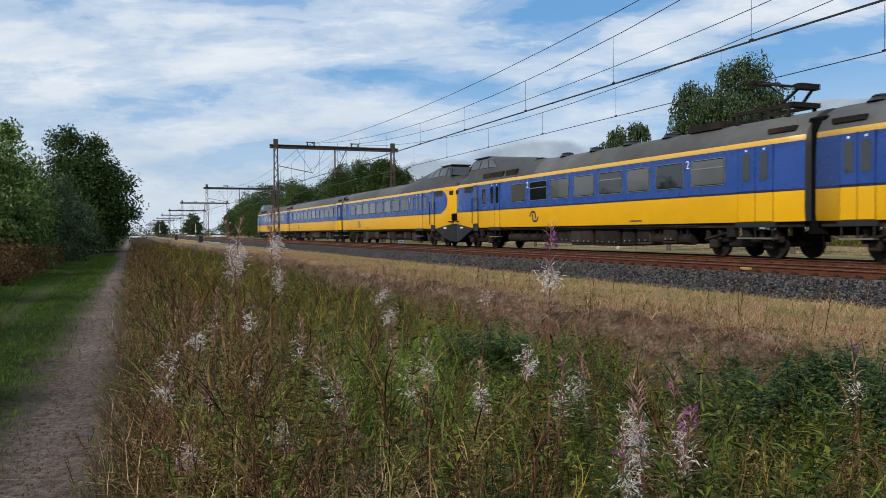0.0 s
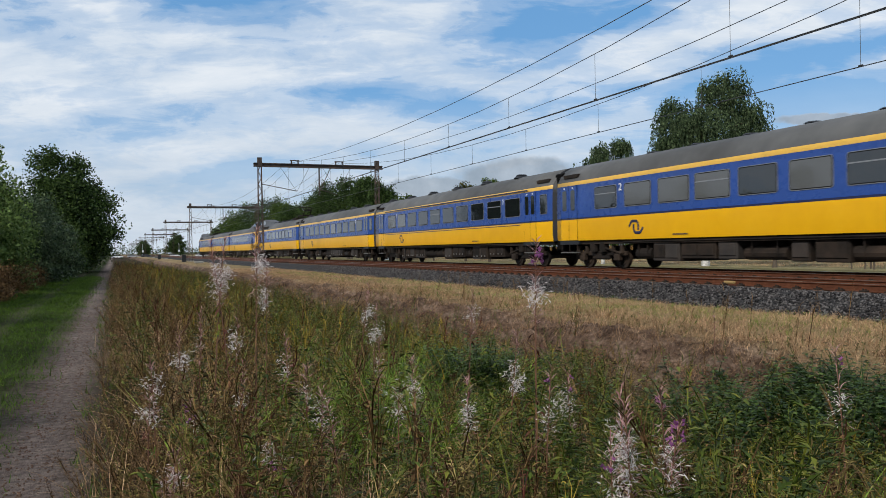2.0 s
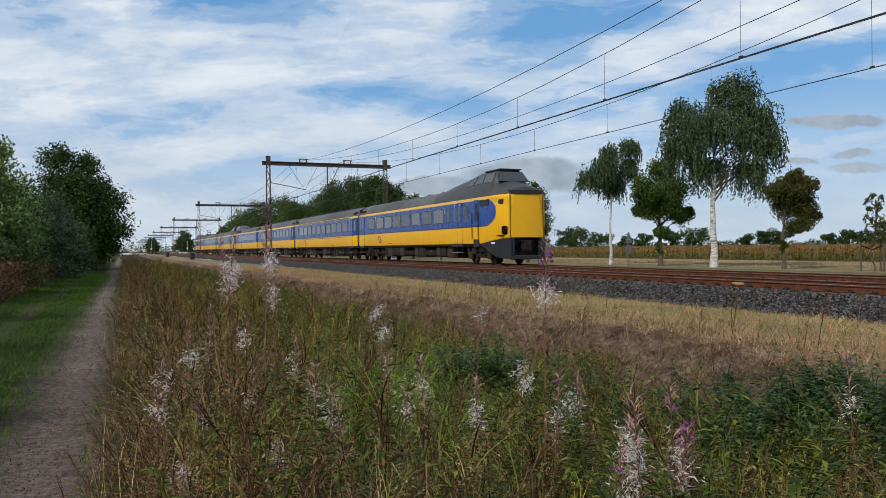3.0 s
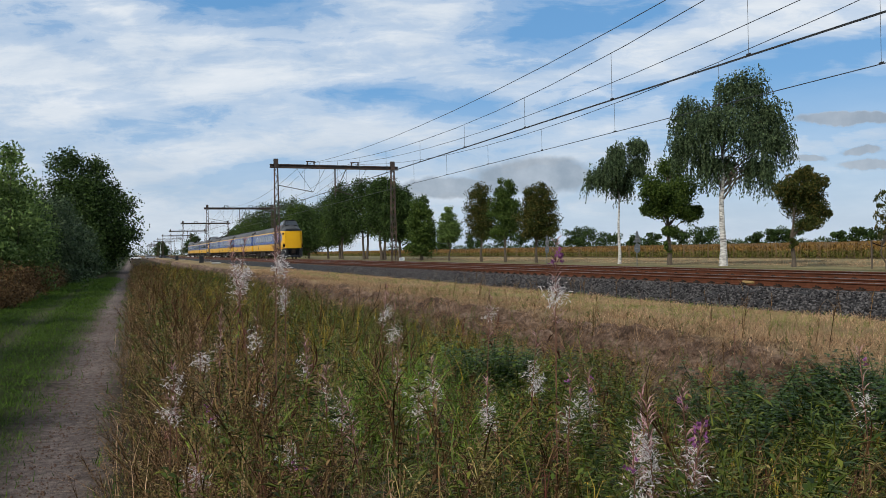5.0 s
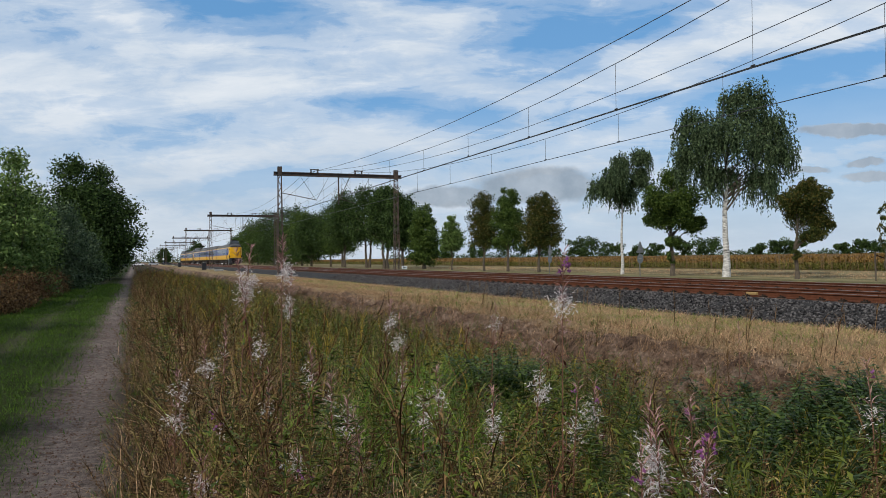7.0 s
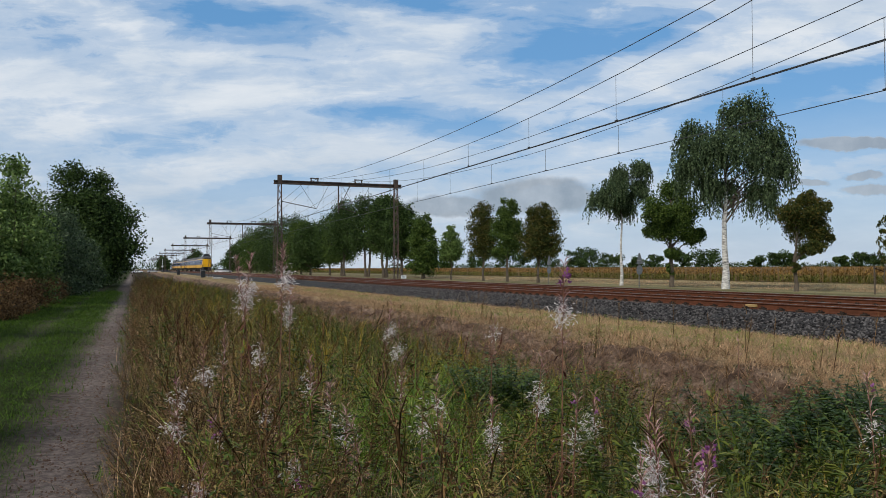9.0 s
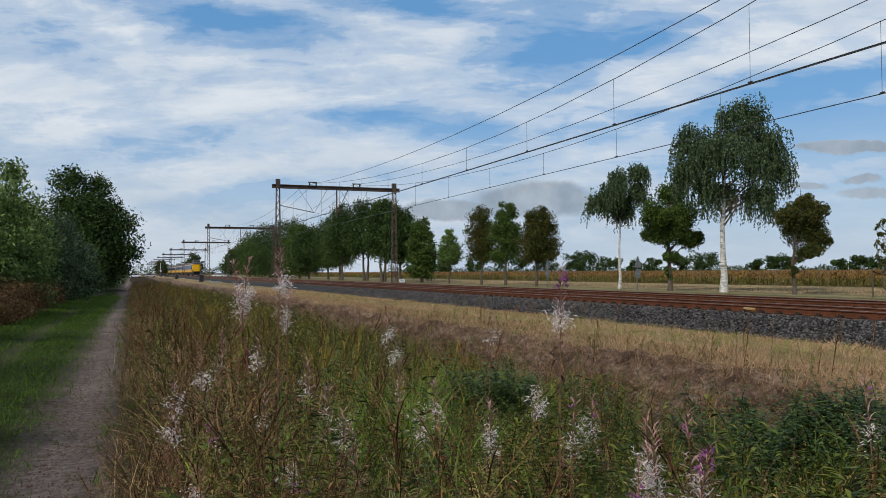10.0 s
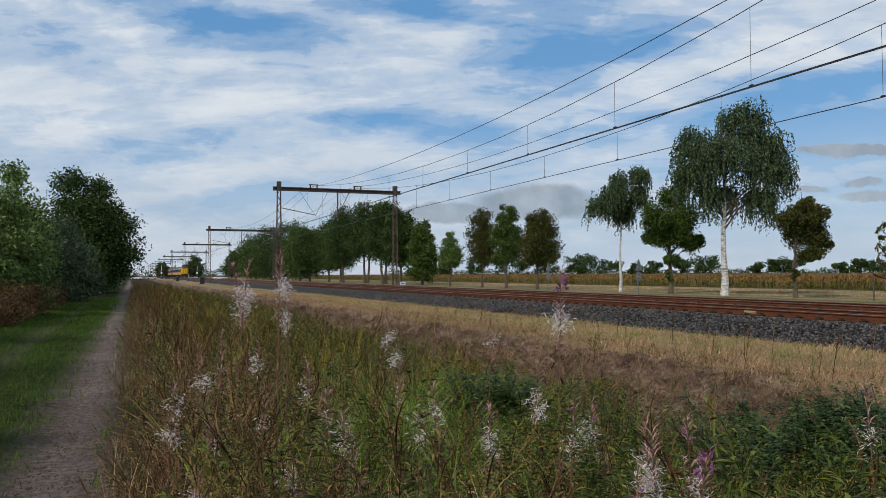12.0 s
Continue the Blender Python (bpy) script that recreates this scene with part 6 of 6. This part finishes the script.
FIREWEEDS = [
    (2.16, 3.66, 0.98, 1.2, 9, 1.4),
    (2.41, 4.44, 0.42, 1.3, 0, 0.8),
    (1.99, 4.19, 0.15, 1.1, 0, 0.8),
    (2.52, 3.86, 0.22, 0.9, 2, 1.1),
    (2.11, 2.73, 0.27, 1.5, 0, 1.2),
    (2.15, 2.61, 0.22, 0.6, 9, 1.3),
    (2.26, 2.99, 0.29, 0.6, 0, 1.3),
    (2.52, 3.00, 0.25, 0.2, 3, 1.3),
    (0.66, 5.46, 1.05, 1.2, 0, 1.8),
    (0.82, 5.71, 1.02, 1.1, 0, 1.8),
    (0.91, 5.24, 1.10, 1.3, 0, 1.8),
    (1.12, 6.03, 0.89, 0.9, 0, 1.2),
    (0.92, 6.34, 0.51, 0.8, 0, 0.6),
    (0.48, 5.87, 0.40, 1.0, 0, 0.6),
    (0.28, 5.31, 0.27, 0.7, 1, 0.8),
    (0.22, 5.13, 0.10, 0.6, 0, 0.6),
    (0.52, 4.68, 0.08, 0.3, 4, 0.5),
    (1.85, 4.67, 0.23, 0.7, 0, 1.2),
    (1.67, 4.54, 0.16, 0.8, 0, 0.6),
    (2.13, 6.92, 0.63, 0.9, 0, 0.8),
    (2.20, 6.69, 0.41, 0.9, 0, 0.6),
    (0.80, 4.03, 0.03, 0.9, 0, 0.5),
    (1.15, 4.42, 0.13, 0.6, 0, 1.0),
    (3.86, 3.09, 0.33, 0.4, 2, 0.7),
    (1.18, 4.09, 0.11, 0.0, 0, 1.0),
    (1.20, 5.48, 0.33, 0.4, 0, 1.2),
    (0.29, 4.13, -0.06, 0.6, 0, 1.0),
    (1.23, 5.14, 0.18, 0.2, 0, 1.4),
    (1.93, 5.72, 0.27, 0.1, 0, 1.3),
    (2.11, 3.49, 0.32, 0.6, 1, 0.7),
    (3.22, 6.80, 0.54, 0.5, 0, 0.8),
    (0.68, 6.65, 0.47, 0.1, 0, 1.4),
    (1.91, 2.60, 0.15, 0.8, 3, 0.8),
    (0.78, 3.61, -0.04, 0.0, 4, 0.3),
    (0.76, 4.90, 0.24, 0.4, 0, 0.8),
    (6.57, 7.07, 0.19, 0.0, 0, 0.5),
]
for _k, _f in enumerate(FIREWEEDS):
    fireweed(300 + _k, *_f)


# ---- small things along the line and the road ----
def road_sign(x, y):
    s = thing("road_sign", "grey back of a triangle and a round sign on a post", "road sign", "signs beside the road", at=(x, y, -0.75))
    tube_part("post", (0, 0, -0.2), (0, 0, 2.75), 0.035, GREY, s)
    bm = bmesh.new()
    ring = [bm.verts.new((0.03, 0.48 * math.cos(radians(a)), 2.25 + 0.55 * math.sin(radians(a)))) for a in (90, 97, 203, 217, 323, 337 + 106 - 360)]
    back = [bm.verts.new((0.06, v.co.y, v.co.z)) for v in ring]
    bm.faces.new(ring)
    bm.faces.new(back[::-1])
    for i in range(len(ring)):
        bm.faces.new((ring[i], back[i], back[(i + 1) % len(ring)], ring[(i + 1) % len(ring)]))
    part("triangle_plate", bm, GREY, s)
    tube_part("round_plate", (0.03, 0, 1.45), (0.06, 0, 1.45), 0.38, GREY, s, sides=24)
    for z in (2.2, 1.45):
        box_part("clamp", (-0.05, 0.03, -0.2, 0.2, z - 0.025, z + 0.025), STEEL, s)


for _x, _y in ((37.0, 50.4), (37.0, 64.6)):
    road_sign(_x, _y)


def tree_stakes():
    s = thing("tree_stakes", "three wooden stakes tied round a young tree", "stakes", at=(41, 32.1, -0.78))
    for dx, dy in ((0, -0.75), (0, 0.75), (0.7, 0.0)):
        tube_part("stake", (dx, dy, -0.2), (dx, dy, 1.75), 0.05, BARK, s)
    for a, b in (((0, -0.75, 1.6), (0, 0, 1.35)), ((0, 0.75, 1.6), (0, 0, 1.35))):
        tube_part("tie", a, b, 0.03, RUBBER, s)


tree_stakes()


def car(x, y, turn, paint, label):
    """A parked hatchback far off: body, glazed cabin, wheels."""
    c = thing("parked_car", label, "car", "cars parked near the crossing")
    prof = [(-2.1, 0.35), (-2.15, 0.75), (-1.95, 0.98), (-1.2, 1.02), (1.1, 0.98), (2.0, 0.85), (2.12, 0.6), (2.1, 0.35)]
    bm = bmesh.new()
    for s in (-1, 1):
        bm.faces.new([bm.verts.new((a, s * 0.84, z)) for a, z in (prof if s < 0 else prof[::-1])])
    bm.verts.ensure_lookup_table()
    n = len(prof)
    for i in range(n):
        j = (i + 1) % n
        bm.faces.new((bm.verts[i], bm.verts[n + n - 1 - i], bm.verts[n + n - 1 - j], bm.verts[j]))
    bmesh.ops.recalc_face_normals(bm, faces=bm.faces)
    part("body", bm, paint, c)
    cab = [(-1.9, 0.98), (-1.5, 1.42), (0.1, 1.46), (0.95, 0.98)]
    bm = bmesh.new()
    for s in (-1, 1):
        bm.faces.new([bm.verts.new((a, s * (0.80 if z < 1.1 else 0.62), z)) for a, z in (cab if s < 0 else cab[::-1])])
    bm.verts.ensure_lookup_table()
    for i in range(4):
        j = (i + 1) % 4
        bm.faces.new((bm.verts[i], bm.verts[7 - i], bm.verts[7 - j], bm.verts[j]))
    bmesh.ops.recalc_face_normals(bm, faces=bm.faces)
    part("cabin_glass", bm, TINTED, c)
    box_part("roof_panel", (-1.45, 0.08, -0.60, 0.60, 1.44, 1.49), paint, c, bevel=0.02)
    for a, s in itertools.product((-1.35, 1.35), (-1, 1)):
        tube_part("wheel", (a, s * 0.70, 0.32), (a, s * 0.86, 0.32), 0.32, RUBBER, c, sides=14)
    c.matrix_basis = pose(x, y, -0.78, 0, 0, turn)


for _k, (_x, _y, _t) in enumerate([(31.5, 312, 8), (35.0, 322, 4), (24.5, 352, 0), (52, 300, 10), (1.5, 330, 0), (-4.5, 318, 5), (7.5, 345, 0), (-10.5, 326, 0), (13, 352, 3), (-17, 330, 0)]):
    car(_x, _y, _t, CARPAINTS[(0, 2, 0, 0, 0, 1, 2, 0, 1, 0)[_k]], ("white parked hatchback far off", "dark parked hatchback far off", "silver parked hatchback far off")[(0, 2, 0, 0, 0, 1, 2, 0, 1, 0)[_k]])


def marker_board(x, y, z):
    m = thing("marker_board", "small white trackside marker board on a post", "sign", at=(x, y, z))
    tube_part("post", (0, 0, -0.1), (0, 0, 0.75), 0.03, STEEL, m)
    box_part("board", (-0.28, 0.28, -0.05, -0.02, 0.55, 0.85), WHITE, m)
    box_part("writing_bar", (-0.18, 0.18, -0.056, -0.05, 0.67, 0.73), RUBBER, m)


marker_board(24.6, 71.4, -0.65)


def cable_pit(x, y):
    c = thing("cable_pit", "pale concrete cable pit lid beside the track", "cable pit", "cable pits", at=(x, y, -0.66))
    box_part("chamber", (-0.55, 0.55, -0.9, 0.9, -0.1, 0.22), CONCRETE, c, bevel=0.02)
    box_part("lid", (-0.6, 0.6, -0.95, 0.95, 0.22, 0.30), CONCRETE, c, bevel=0.02)


cable_pit(25.2, 88.0)
cable_pit(11.6, 118.0)


def relay_box(x, y):
    c = thing("relay_cabinet", "dark grey trackside relay cabinet", "cabinet", "trackside cabinets", at=(x, y, -0.62))
    box_part("cabinet_body", (-0.35, 0.35, -0.5, 0.5, 0.0, 1.2), SKIRT, c, bevel=0.02)
    box_part("cabinet_door", (-0.37, -0.35, -0.45, 0.45, 0.08, 1.1), SKIRT, c)
    box_part("cap", (-0.4, 0.4, -0.55, 0.55, 1.2, 1.27), GREY, c, bevel=0.02)


relay_box(11.2, 139.0)
relay_box(10.6, 205.0)


def lamp_post(x, y):
    c = thing("street_lamp", "slender pale street lamp near the crossing", "street lamp", "street lamps", at=(x, y, -0.75))
    tube_part("post", (0, 0, -0.2), (0, 0, 5.2), 0.08, GREY, c, r1=0.05)
    tube_part("arm", (0, 0, 5.15), (0.9, 0, 5.3), 0.035, GREY, c)
    box_part("lantern", (0.7, 1.3, -0.12, 0.12, 5.22, 5.36), WHITE, c, bevel=0.03)


for _x, _y in ((29.5, 262), (47, 318)):
    lamp_post(_x, _y)


def crossing_mast(x, y):
    c = thing("crossing_signal", "level crossing warning mast with white board", "crossing signal", "level crossing signals", at=(x, y, -0.6))
    tube_part("mast", (0, 0, -0.2), (0, 0, 3.2), 0.06, GREY, c)
    box_part("backing_board", (-0.3, 0.3, -0.04, 0.0, 2.1, 2.9), WHITE, c, bevel=0.02)
    box_part("housing", (-0.25, 0.25, 0.0, 0.3, 0.7, 1.1), SKIRT, c, bevel=0.02)
    tube_part("barrier_arm", (0, 0.1, 0.9), (0, 0.1, 5.6), 0.05, WHITE, c)


for _x, _y in ((11.0, 335), (25.0, 335)):
    crossing_mast(_x, _y)


def motions():
    """The train runs away along the far track at a steady 33.2 m/s."""
    for car, offset, turned in TRAIN:
        rows = []
        for i in range(25):
            t = 0.5 * i
            y = JOINT_Y + SPEED * (t - 2.5) + offset
            rows.append((t, pose(FAR_X, y, 0, 0, 0, 180 if turned else 0)))
        walk(car, rows)


JOINT_Y, SPEED = 47.0, 33.2
motions()
